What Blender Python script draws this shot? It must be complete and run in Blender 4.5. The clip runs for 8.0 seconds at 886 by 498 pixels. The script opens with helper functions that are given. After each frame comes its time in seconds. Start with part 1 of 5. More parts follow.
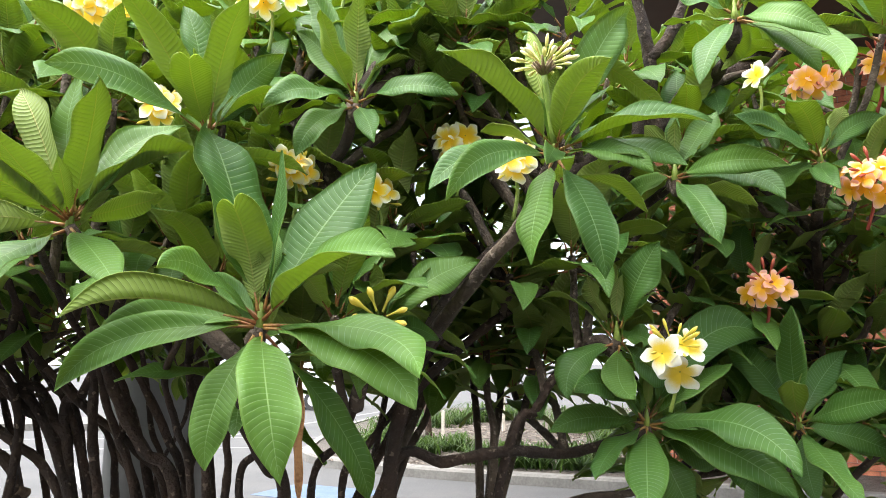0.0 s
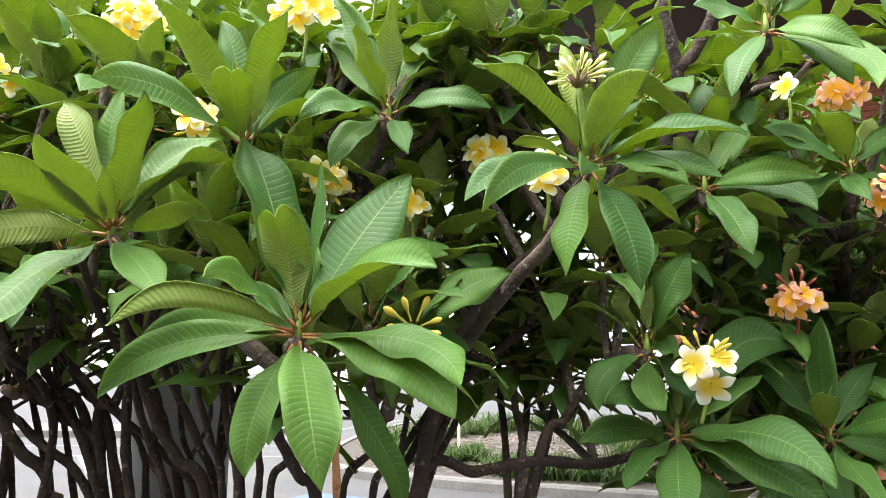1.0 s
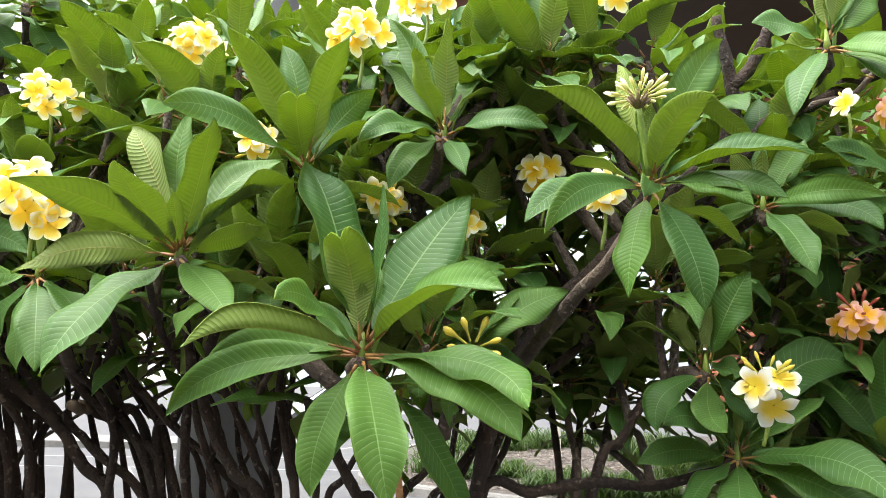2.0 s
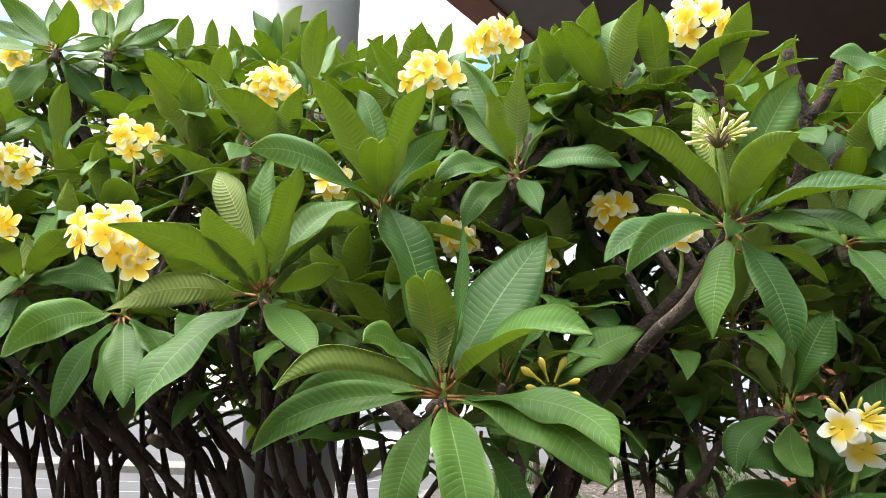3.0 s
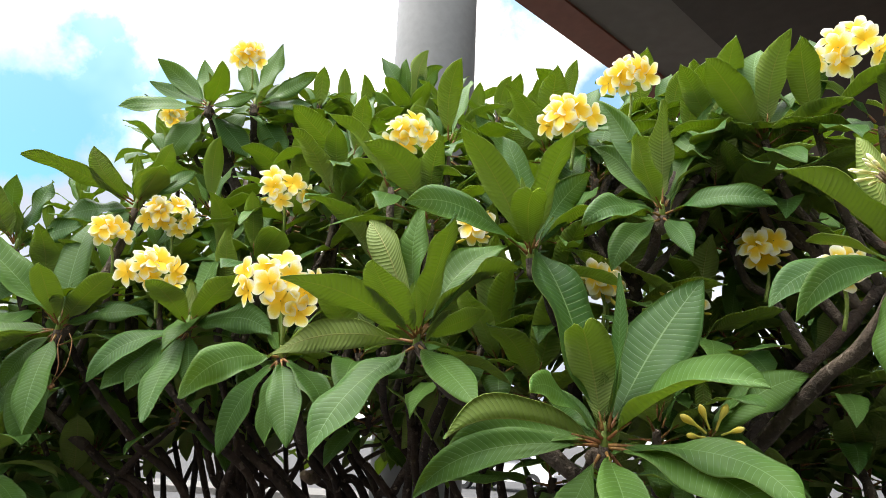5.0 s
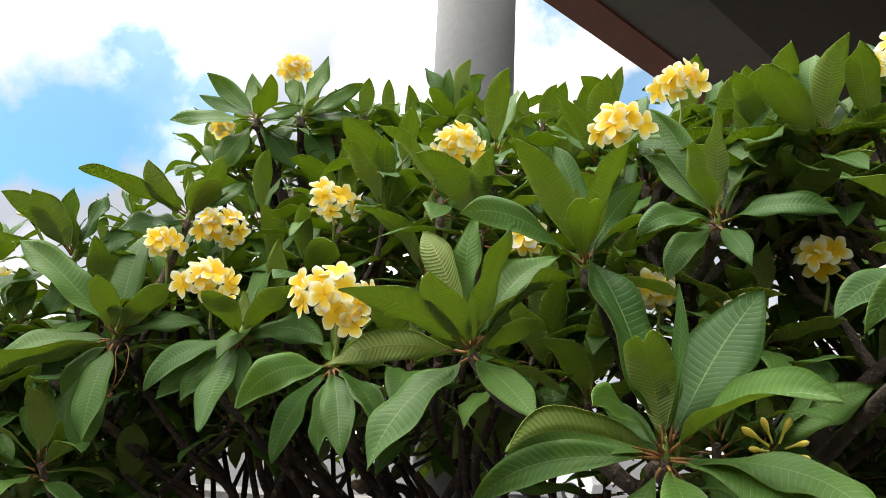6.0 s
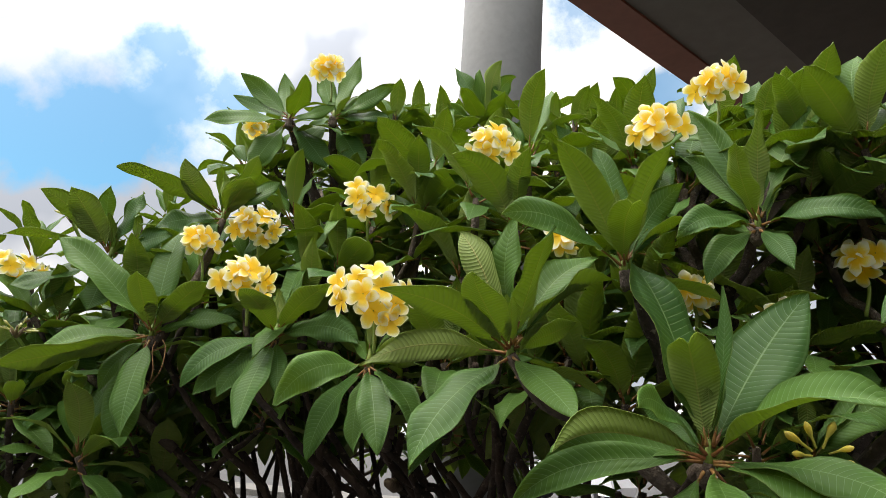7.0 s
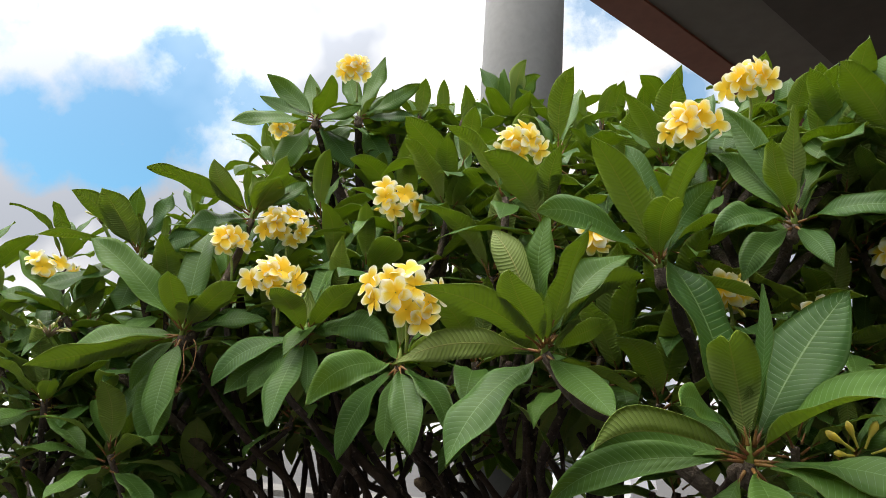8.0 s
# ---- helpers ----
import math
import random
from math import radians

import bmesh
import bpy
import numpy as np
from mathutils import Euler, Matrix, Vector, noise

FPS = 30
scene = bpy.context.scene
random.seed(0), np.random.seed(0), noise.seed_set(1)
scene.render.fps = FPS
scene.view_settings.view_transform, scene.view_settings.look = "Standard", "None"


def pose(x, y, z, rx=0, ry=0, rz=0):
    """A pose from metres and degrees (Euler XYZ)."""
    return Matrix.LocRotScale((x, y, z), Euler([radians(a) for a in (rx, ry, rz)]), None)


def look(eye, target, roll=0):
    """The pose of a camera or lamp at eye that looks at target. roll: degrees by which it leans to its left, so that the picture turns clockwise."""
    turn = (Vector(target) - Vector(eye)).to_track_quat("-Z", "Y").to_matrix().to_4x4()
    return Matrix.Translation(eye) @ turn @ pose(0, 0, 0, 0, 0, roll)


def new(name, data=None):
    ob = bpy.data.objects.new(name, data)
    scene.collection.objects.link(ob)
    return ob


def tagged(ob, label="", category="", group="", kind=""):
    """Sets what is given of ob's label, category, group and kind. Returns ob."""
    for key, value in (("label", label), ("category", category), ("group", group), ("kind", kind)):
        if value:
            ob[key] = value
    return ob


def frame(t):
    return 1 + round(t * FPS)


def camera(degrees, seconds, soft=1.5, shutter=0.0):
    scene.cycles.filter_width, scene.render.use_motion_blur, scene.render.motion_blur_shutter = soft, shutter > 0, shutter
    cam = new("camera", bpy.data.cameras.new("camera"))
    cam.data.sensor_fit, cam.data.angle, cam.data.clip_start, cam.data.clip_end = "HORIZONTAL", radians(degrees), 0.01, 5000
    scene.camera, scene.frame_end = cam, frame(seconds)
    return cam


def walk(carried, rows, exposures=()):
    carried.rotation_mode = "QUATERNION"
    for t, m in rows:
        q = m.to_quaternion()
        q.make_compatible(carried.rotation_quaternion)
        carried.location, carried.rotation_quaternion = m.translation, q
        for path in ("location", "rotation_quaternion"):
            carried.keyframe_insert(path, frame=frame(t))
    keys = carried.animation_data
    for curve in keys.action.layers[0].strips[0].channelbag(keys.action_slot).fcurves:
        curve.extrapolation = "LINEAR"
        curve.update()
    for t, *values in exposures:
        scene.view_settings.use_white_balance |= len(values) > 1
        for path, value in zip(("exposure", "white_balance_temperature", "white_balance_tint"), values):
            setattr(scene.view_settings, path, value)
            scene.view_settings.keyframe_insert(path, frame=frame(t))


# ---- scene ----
cam = camera(61.8, 8.0, 0.75)
METRES, EYE, TILT, LEAN, TURN = 0.36, 1.5, 8.8, 0.0, 0.0
ROWS = [
    (0.0, 0.0, 0.0, 0.0, 0.0, -0.0, -0.0),
    (0.5, -0.0419, -0.0214, 0.0066, 0.35, 0.36, -0.05),
    (1.0, -0.1035, -0.0419, 0.0059, 1.11, 0.73, -0.2),
    (1.5, -0.159, -0.055, 0.0165, 2.37, 1.05, -0.2),
    (3.0, -0.3673, -0.1218, 0.1091, 7.75, 3.87, -0.13),
    (3.5, -0.4316, -0.1527, 0.1414, 9.94, 4.67, 0.11),
    (4.0, -0.4746, -0.1763, 0.1603, 12.21, 5.25, 0.18),
    (4.5, -0.5305, -0.208, 0.1832, 14.25, 5.67, 0.11),
    (6.0, -0.6867, -0.278, 0.2291, 18.8, 6.53, 0.23),
    (6.5, -0.7349, -0.3035, 0.223, 19.56, 6.66, -0.16),
    (7.0, -0.7911, -0.3296, 0.224, 20.21, 6.58, -0.44),
    (7.5, -0.8377, -0.3383, 0.2132, 20.77, 6.56, -0.45),
    (8.0, -0.8802, -0.3542, 0.2106, 21.55, 6.64, -0.42),
]
walk(cam, [(t, pose(0, 0, EYE, TILT, LEAN, TURN) @ pose(METRES * x, METRES * y, METRES * z, 90 + pitch, roll, yaw)) for t, x, y, z, yaw, pitch, roll in ROWS],
     exposures=[(0.0, 1.56, 6500, 10), (1.7, 1.48, 6500, 10), (2.8, 1.16, 6500, 10), (4.7, 0.88, 6550, 10), (5.8, 0.52, 6750, 10), (6.5, 0.42, 6900, 10), (7.0, 0.31, 6850, 10), (8.0, 0.25, 6800, 10)])

# ---- sky and sun ----
SUN_TURN, SUN_RISE = -97.0, 66.0        # degrees to the right of +y, and above the horizon
GAPS = [((-0.639, 0.65, 0.411), 1.0, 6.5), ((-0.605, 0.703, 0.374), 1.5, 7.0), ((-0.699, 0.624, 0.349), 1.5, 6.5), ((-0.754, 0.571, 0.324), 0.5, 5.0), ((-0.155, 0.831, 0.535), 0.5, 5.0), ((-0.053, 0.901, 0.431), 0.3, 4.5), ((-0.86, 0.24, 0.46), 3.0, 10.0), ((0.6, -0.5, 0.6), 8.0, 22.0), ((-0.4, -0.7, 0.5), 6.0, 18.0)]
world = bpy.data.worlds.new("sky")
scene.world = world
world.use_nodes = True
wt = world.node_tree
wt.nodes.clear()


def wnode(kind, **values):
    n = wt.nodes.new(kind)
    for k, v in values.items():
        n.inputs[k].default_value = v
    return n


w_out = wt.nodes.new("ShaderNodeOutputWorld")
w_bg = wnode("ShaderNodeBackground", Strength=0.125)
w_sky = wt.nodes.new("ShaderNodeTexSky")
w_sky.sky_type, w_sky.sun_disc = "NISHITA", False
w_sky.sun_elevation, w_sky.sun_rotation = radians(SUN_RISE), radians(SUN_TURN)
w_co = wt.nodes.new("ShaderNodeTexCoord")
w_n1 = wnode("ShaderNodeTexNoise", Scale=3.2, Detail=10.0, Roughness=0.60)
w_n2 = wnode("ShaderNodeTexNoise", Scale=2.4, Detail=5.0, Roughness=0.5)


def wmath(op, a, b):
    n = wt.nodes.new("ShaderNodeMath")
    n.operation = op
    for k, v in enumerate((a, b)):
        if isinstance(v, (int, float)):
            n.inputs[k].default_value = v
        else:
            wt.links.new(v, n.inputs[k])
    return n.outputs[0]


def gap(way, inner, outer):
    """1 inside a clear gap of the clouds round a direction, 0 outside it; inner and outer in degrees."""
    dot = wt.nodes.new("ShaderNodeVectorMath")
    dot.operation = "DOT_PRODUCT"
    wt.links.new(w_co.outputs["Generated"], dot.inputs[0])
    dot.inputs[1].default_value = Vector(way).normalized()
    r = wt.nodes.new("ShaderNodeMapRange")
    r.interpolation_type = "SMOOTHSTEP"
    wt.links.new(dot.outputs["Value"], r.inputs["Value"])
    r.inputs["From Min"].default_value, r.inputs["From Max"].default_value = math.cos(radians(outer)), math.cos(radians(inner))
    return r.outputs["Result"]


# broken cloud, with blue between
for n in (w_n1, w_n2):
    wt.links.new(w_co.outputs["Generated"], n.inputs["Vector"])
holes = None
for way, inner, outer in GAPS:
    g = gap(way, inner, outer)
    holes = g if holes is None else wmath("MAXIMUM", holes, g)
cloud = wmath("ADD", wmath("MULTIPLY", wmath("SUBTRACT", w_n1.outputs["Fac"], 0.5), 2.4), wmath("SUBTRACT", 0.80, wmath("MULTIPLY", holes, 0.60)))
w_cover = wt.nodes.new("ShaderNodeValToRGB")
w_cover.color_ramp.elements[0].position, w_cover.color_ramp.elements[1].position = 0.30, 0.60
w_cover.color_ramp.elements[0].color = (0.20, 0.20, 0.20, 1)
wt.links.new(cloud, w_cover.inputs["Fac"])
w_tone = wt.nodes.new("ShaderNodeValToRGB")
w_tone.color_ramp.elements[0].position, w_tone.color_ramp.elements[1].position = 0.43, 0.63
w_tone.color_ramp.elements[0].color = (3.5, 3.8, 4.4, 1)
w_tone.color_ramp.elements[1].color = (12.5, 12.2, 11.8, 1)
w_mix = wt.nodes.new("ShaderNodeMixRGB")
w_deep = wt.nodes.new("ShaderNodeMixRGB")
w_deep.blend_type, w_deep.inputs["Fac"].default_value, w_deep.inputs["Color2"].default_value = "MULTIPLY", 1.0, (0.46, 1.08, 1.24, 1)
wt.links.new(w_n2.outputs["Fac"], w_tone.inputs["Fac"])
wt.links.new(w_cover.outputs["Color"], w_mix.inputs["Fac"])
wt.links.new(w_sky.outputs["Color"], w_deep.inputs["Color1"])
wt.links.new(w_deep.outputs["Color"], w_mix.inputs["Color1"])
w_glow = wt.nodes.new("ShaderNodeVectorMath")
w_glow.operation = "SCALE"
_a, _e = radians(SUN_TURN), radians(SUN_RISE)
wt.links.new(w_tone.outputs["Color"], w_glow.inputs[0])
wt.links.new(wmath("ADD", 1.0, wmath("MULTIPLY", gap((math.sin(_a) * math.cos(_e), math.cos(_a) * math.cos(_e), math.sin(_e)), 5, 62), 3.3)), w_glow.inputs["Scale"])
wt.links.new(w_glow.outputs["Vector"], w_mix.inputs["Color2"])
wt.links.new(w_mix.outputs["Color"], w_bg.inputs["Color"])
wt.links.new(w_bg.outputs["Background"], w_out.inputs["Surface"])

sun = new("sun", bpy.data.lights.new("sun", "SUN"))
sun.data.energy, sun.data.angle, sun.data.color = 2.1, radians(40), (1.0, 0.95, 0.87)
_a, _e = radians(SUN_TURN), radians(SUN_RISE)
sun.matrix_world = look((math.sin(_a) * math.cos(_e) * 30, math.cos(_a) * math.cos(_e) * 30, math.sin(_e) * 30), (0, 0, 0))


# ---- materials ----
class Mat:
    """A node material: .node() adds a node, .link() joins two sockets."""

    def __init__(self, name):
        self.m = bpy.data.materials.new(name)
        self.m.use_nodes = True
        self.t = self.m.node_tree
        self.b = self.t.nodes["Principled BSDF"]
        self.out = self.t.nodes["Material Output"]

    def node(self, kind, **values):
        n = self.t.nodes.new(kind)
        for k, v in values.items():
            n.inputs[k].default_value = v
        return n

    def link(self, a, b):
        self.t.links.new(a, b)

    def math(self, op, a, b=None, c=None):
        n = self.t.nodes.new("ShaderNodeMath")
        n.operation = op
        for i, v in enumerate((a, b, c)):
            if v is None:
                continue
            if isinstance(v, (int, float)):
                n.inputs[i].default_value = v
            else:
                self.link(v, n.inputs[i])
        return n.outputs[0]

    def step(self, x, lo, hi):
        n = self.t.nodes.new("ShaderNodeMapRange")
        n.interpolation_type = "SMOOTHSTEP"
        self.link(x, n.inputs["Value"])
        n.inputs["From Min"].default_value, n.inputs["From Max"].default_value = lo, hi
        return n.outputs["Result"]

    def mix(self, fac, a, b):
        n = self.t.nodes.new("ShaderNodeMixRGB")
        for i, v in enumerate((fac, a, b)):
            if isinstance(v, (int, float)):
                n.inputs[i].default_value = v
            elif isinstance(v, tuple):
                n.inputs[i].default_value = (*v, 1)
            else:
                self.link(v, n.inputs[i])
        return n.outputs[0]

    def noise(self, scale, detail=4.0, rough=0.55, vector=None):
        n = self.node("ShaderNodeTexNoise", Scale=scale, Detail=detail, Roughness=rough)
        if vector is None:
            vector = self.place()
        self.link(vector, n.inputs["Vector"])
        return n.outputs["Fac"]

    def place(self):
        return self.t.nodes.new("ShaderNodeTexCoord").outputs["Object"]

    def bump(self, height, strength, distance=0.01):
        n = self.node("ShaderNodeBump", Strength=strength, Distance=distance)
        self.link(height, n.inputs["Height"])
        self.link(n.outputs["Normal"], self.b.inputs["Normal"])
        return n.outputs["Normal"]


def surface(name, dark, light, scale, rough=0.8, bump=0.3, fine=8.0, distance=0.01):
    """A plain rough surface: two tones, a coarse and a fine noise, and relief."""
    k = Mat(name)
    coarse, grain = k.noise(scale), k.noise(scale * fine, 6.0)
    both = k.math("ADD", k.math("MULTIPLY", coarse, 0.6), k.math("MULTIPLY", grain, 0.4))
    k.link(k.mix(k.step(both, 0.34, 0.66), dark, light), k.b.inputs["Base Color"])
    k.b.inputs["Roughness"].default_value = rough
    k.bump(grain, bump, distance)
    return k.m


def leaf_material(name, dark, light, vein, through_colour, rough, under):
    """A leaf's face: midrib and side veins from its own coordinates, light shining through it."""
    k = Mat(name)
    uv = k.t.nodes.new("ShaderNodeUVMap")
    sep = k.t.nodes.new("ShaderNodeSeparateXYZ")
    k.link(uv.outputs["UV"], sep.inputs["Vector"])
    u = sep.outputs["X"]
    v = k.math("ABSOLUTE", k.math("MULTIPLY", k.math("SUBTRACT", sep.outputs["Y"], 0.5), 2.0))
    info = k.t.nodes.new("ShaderNodeObjectInfo")
    island = k.t.nodes.new("ShaderNodeNewGeometry")
    wob = k.noise(9.0, 2.0, 0.5)
    # side veins run out from the midrib and bow towards the tip
    run = k.math("SUBTRACT", k.math("MULTIPLY", u, 29.0 if under else 25.0), k.math("MULTIPLY", k.math("POWER", v, 1.2), 1.9))
    run = k.math("ADD", run, k.math("MULTIPLY", wob, 0.5))
    tri = k.math("ABSOLUTE", k.math("SUBTRACT", k.math("FRACT", run), 0.5))      # 0.5 on the vein
    side = k.step(tri, 0.40 if under else 0.440, 0.49)
    side = k.math("MULTIPLY", side, k.step(v, 0.97, 0.85))
    rib = k.step(v, 0.060 if under else 0.034, 0.012)
    margin = k.math("MULTIPLY", k.step(v, 0.90, 0.94), k.step(v, 0.985, 0.95))
    tone = k.noise(14.0, 4.0)
    blotch = k.noise(45.0, 5.0, 0.6)
    mixv = k.math("ADD", k.math("MULTIPLY", tone, 0.5), k.math("MULTIPLY", k.math("FRACT", k.math("ADD", info.outputs["Random"], island.outputs["Random Per Island"])), 0.55))
    col = k.mix(k.step(mixv, 0.2, 0.85), dark, light)
    col = k.mix(k.math("MULTIPLY", k.step(blotch, 0.62, 0.78), 0.22), col, tuple(c * 1.5 for c in light))
    col = k.mix(k.math("MULTIPLY", side, 0.66 if under else 0.88), col, vein)
    col = k.mix(k.math("MULTIPLY", margin, 0.25), col, vein)
    col = k.mix(k.math("MULTIPLY", rib, 0.7), col, vein if not under else (0.42, 0.33, 0.12))
    k.link(col, k.b.inputs["Base Color"])
    k.b.inputs["Roughness"].default_value = rough
    k.b.inputs["Specular IOR Level"].default_value = 0.20
    puff = k.math("COSINE", k.math("MULTIPLY", k.math("SUBTRACT", k.math("FRACT", run), 0.5), 6.283))
    h = k.math("ADD", k.math("MULTIPLY", puff, -0.34 if under else 0.17), k.math("MULTIPLY", k.math("MAXIMUM", rib, side), 0.7 if under else -0.25))
    h = k.math("ADD", h, k.math("MULTIPLY", blotch, 0.12))
    normal = k.bump(h, 0.6 if under else 0.48, 0.0016)
    tr = k.node("ShaderNodeBsdfTranslucent")
    k.link(k.mix(k.math("MULTIPLY", side, 0.75 if under else 0.5), through_colour, tuple(0.55 * c for c in through_colour)), tr.inputs["Color"])
    k.link(normal, tr.inputs["Normal"])
    ms = k.node("ShaderNodeMixShader", Fac=0.37)
    k.link(k.b.outputs[0], ms.inputs[1])
    k.link(tr.outputs[0], ms.inputs[2])
    k.link(ms.outputs[0], k.out.inputs["Surface"])
    return k.m


def petal_material(name, heart, blade, rim, through_colour):
    """Petals: heart colour at the throat, blade colour outwards, rim at the edge."""
    k = Mat(name)
    uv = k.t.nodes.new("ShaderNodeUVMap")
    sep = k.t.nodes.new("ShaderNodeSeparateXYZ")
    k.link(uv.outputs["UV"], sep.inputs["Vector"])
    info = k.t.nodes.new("ShaderNodeObjectInfo")
    r = k.math("ADD", sep.outputs["X"], k.math("MULTIPLY", k.math("SUBTRACT", k.noise(30.0, 3.0), 0.5), 0.25))
    r = k.math("SUBTRACT", r, k.math("MULTIPLY", k.math("SUBTRACT", info.outputs["Random"], 0.4), 0.22))
    col = k.mix(k.step(r, 0.26, 0.76), heart, blade)
    edge = k.step(k.math("ABSOLUTE", k.math("SUBTRACT", sep.outputs["Y"], 0.5)), 0.26, 0.5)
    edge = k.math("MULTIPLY", edge, k.step(r, 0.25, 0.6))
    col = k.mix(k.math("MAXIMUM", k.math("MULTIPLY", edge, 0.75), k.step(r, 0.54, 0.92)), col, rim)
    k.link(col, k.b.inputs["Base Color"])
    k.b.inputs["Roughness"].default_value = 0.55
    k.b.inputs["Specular IOR Level"].default_value = 0.3
    tr = k.node("ShaderNodeBsdfTranslucent")
    k.link(k.mix(0.25, col, through_colour), tr.inputs["Color"])
    ms = k.node("ShaderNodeMixShader", Fac=0.35)
    k.link(k.b.outputs[0], ms.inputs[1])
    k.link(tr.outputs[0], ms.inputs[2])
    k.link(ms.outputs[0], k.out.inputs["Surface"])
    return k.m


def bark_material(name, dark, light, scar):
    k = Mat(name)
    p = k.place()
    coarse, grain, spot = k.noise(9.0, 4.0, 0.6, p), k.noise(70.0, 6.0, 0.65, p), k.noise(55.0, 2.0, 0.5, p)
    col = k.mix(k.step(coarse, 0.32, 0.7), dark, light)
    col = k.mix(k.math("MULTIPLY", k.step(spot, 0.63, 0.70), 0.75), col, scar)
    col = k.mix(k.math("MULTIPLY", k.step(grain, 0.5, 0.75), 0.35), col, tuple(c * 1.6 for c in light))
    k.link(col, k.b.inputs["Base Color"])
    k.b.inputs["Roughness"].default_value = 0.85
    k.bump(k.math("ADD", k.math("MULTIPLY", grain, 0.7), k.math("MULTIPLY", spot, 0.6)), 1.0, 0.015)
    return k.m


LEAF_TOP = leaf_material("leaf_upper_face", (0.034, 0.102, 0.022), (0.086, 0.184, 0.034), (0.285, 0.42, 0.15), (0.35, 0.48, 0.05), 0.45, False)
LEAF_UNDER = leaf_material("leaf_under_face", (0.170, 0.235, 0.058), (0.236, 0.310, 0.076), (0.36, 0.43, 0.15), (0.52, 0.63, 0.11), 0.55, True)
STALK = surface("leaf_stalk", (0.21, 0.062, 0.018), (0.30, 0.18, 0.04), 30.0, 0.5, 0.1)
STALK_GREEN = surface("green_stalk", (0.13, 0.20, 0.025), (0.24, 0.31, 0.05), 30.0, 0.5, 0.1)
# limb bark has the crown's shade put into its colour; tip bark stays lighter
BARK = bark_material("darkened_bark", (0.016, 0.009, 0.005), (0.052, 0.030, 0.018), (0.16, 0.12, 0.09))
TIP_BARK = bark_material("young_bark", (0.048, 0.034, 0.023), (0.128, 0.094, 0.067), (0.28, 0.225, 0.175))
PETAL = petal_material("white_yellow_petal", (0.98, 0.62, 0.004), (0.97, 0.81, 0.14), (0.97, 0.95, 0.80), (0.97, 0.86, 0.34))
PETAL_WHITE = petal_material("white_petal", (0.86, 0.62, 0.04), (0.88, 0.86, 0.70), (0.88, 0.88, 0.82), (0.9, 0.85, 0.5))
PETAL_PINK = petal_material("pink_orange_petal", (0.96, 0.50, 0.004), (0.96, 0.54, 0.16), (0.96, 0.56, 0.46), (0.96, 0.54, 0.26))
BUD = petal_material("bud_skin", (0.60, 0.55, 0.10), (0.93, 0.74, 0.10), (0.93, 0.79, 0.22), (0.8, 0.7, 0.2))
BUD_PINK = petal_material("pink_bud_skin", (0.40, 0.08, 0.05), (0.62, 0.14, 0.10), (0.70, 0.25, 0.15), (0.6, 0.2, 0.1))
BUD_PALE = petal_material("pale_bud_skin", (0.60, 0.58, 0.22), (0.86, 0.83, 0.50), (0.90, 0.87, 0.68), (0.8, 0.75, 0.4))
SEPAL = surface("bud_core", (0.10, 0.055, 0.03), (0.22, 0.16, 0.06), 60.0, 0.6, 0.2)
DRY = surface("dry_leaf", (0.20, 0.08, 0.03), (0.42, 0.22, 0.09), 20.0, 0.8, 0.3)


# ---- shaping helpers ----
def part(name, bm, materials, parent=None, label="", smooth=True):
    """Links a bmesh as one mesh object under a thing or under a part."""
    me = bpy.data.meshes.new(name)
    bm.to_mesh(me)
    bm.free()
    for m in materials if isinstance(materials, (list, tuple)) else [materials]:
        me.materials.append(m)
    if smooth:
        me.polygons.foreach_set("use_smooth", [True] * len(me.polygons))
    ob = new(name, me)
    ob.parent = parent
    if label:
        ob["label"] = label
    return ob


def shared(name, me, parent, m):
    """An object of its own on a mesh that alike pieces share."""
    ob = new(name, me)
    ob.parent = parent
    ob.matrix_basis = m
    return ob


def smooth_line(points, per=4):
    """A soft line through points (Catmull-Rom)."""
    p = [Vector(q) for q in points]
    if len(p) < 3:
        return p
    p = [2 * p[0] - p[1]] + p + [2 * p[-1] - p[-2]]
    out = []
    for i in range(1, len(p) - 2):
        for j in range(per):
            t = j / per
            out.append(0.5 * (2 * p[i] + (p[i + 1] - p[i - 1]) * t + (2 * p[i - 1] - 5 * p[i] + 4 * p[i + 1] - p[i + 2]) * t * t + (3 * p[i] - p[i - 1] - 3 * p[i + 1] + p[i + 2]) * t ** 3))
    out.append(p[-2])
    return out


def tube(bm, line, radii, sides=8, mat=0, lumps=0.0):
    """A tapered round stem along a line, closed at both ends."""
    rings = []
    n = len(line)
    side = None
    for i, q in enumerate(line):
        d = (line[min(i + 1, n - 1)] - line[max(i - 1, 0)]).normalized()
        if side is None:
            side = d.orthogonal().normalized()
        side = (side - d * side.dot(d)).normalized()
        other = d.cross(side)
        r = radii[0] + (radii[1] - radii[0]) * i / max(n - 1, 1)
        ring = []
        for s in range(sides):
            a = 2 * math.pi * s / sides
            k = r * (1 + lumps * noise.noise(q * 23 + Vector((s * 0.7, 0, 0))))
            ring.append(bm.verts.new(q + side * (math.cos(a) * k) + other * (math.sin(a) * k)))
        rings.append(ring)
    for a, b in zip(rings, rings[1:]):
        for s in range(sides):
            f = bm.faces.new((a[s], a[(s + 1) % sides], b[(s + 1) % sides], b[s]))
            f.material_index = mat
    for ring in (rings[0][::-1], rings[-1]):
        bm.faces.new(ring).material_index = mat


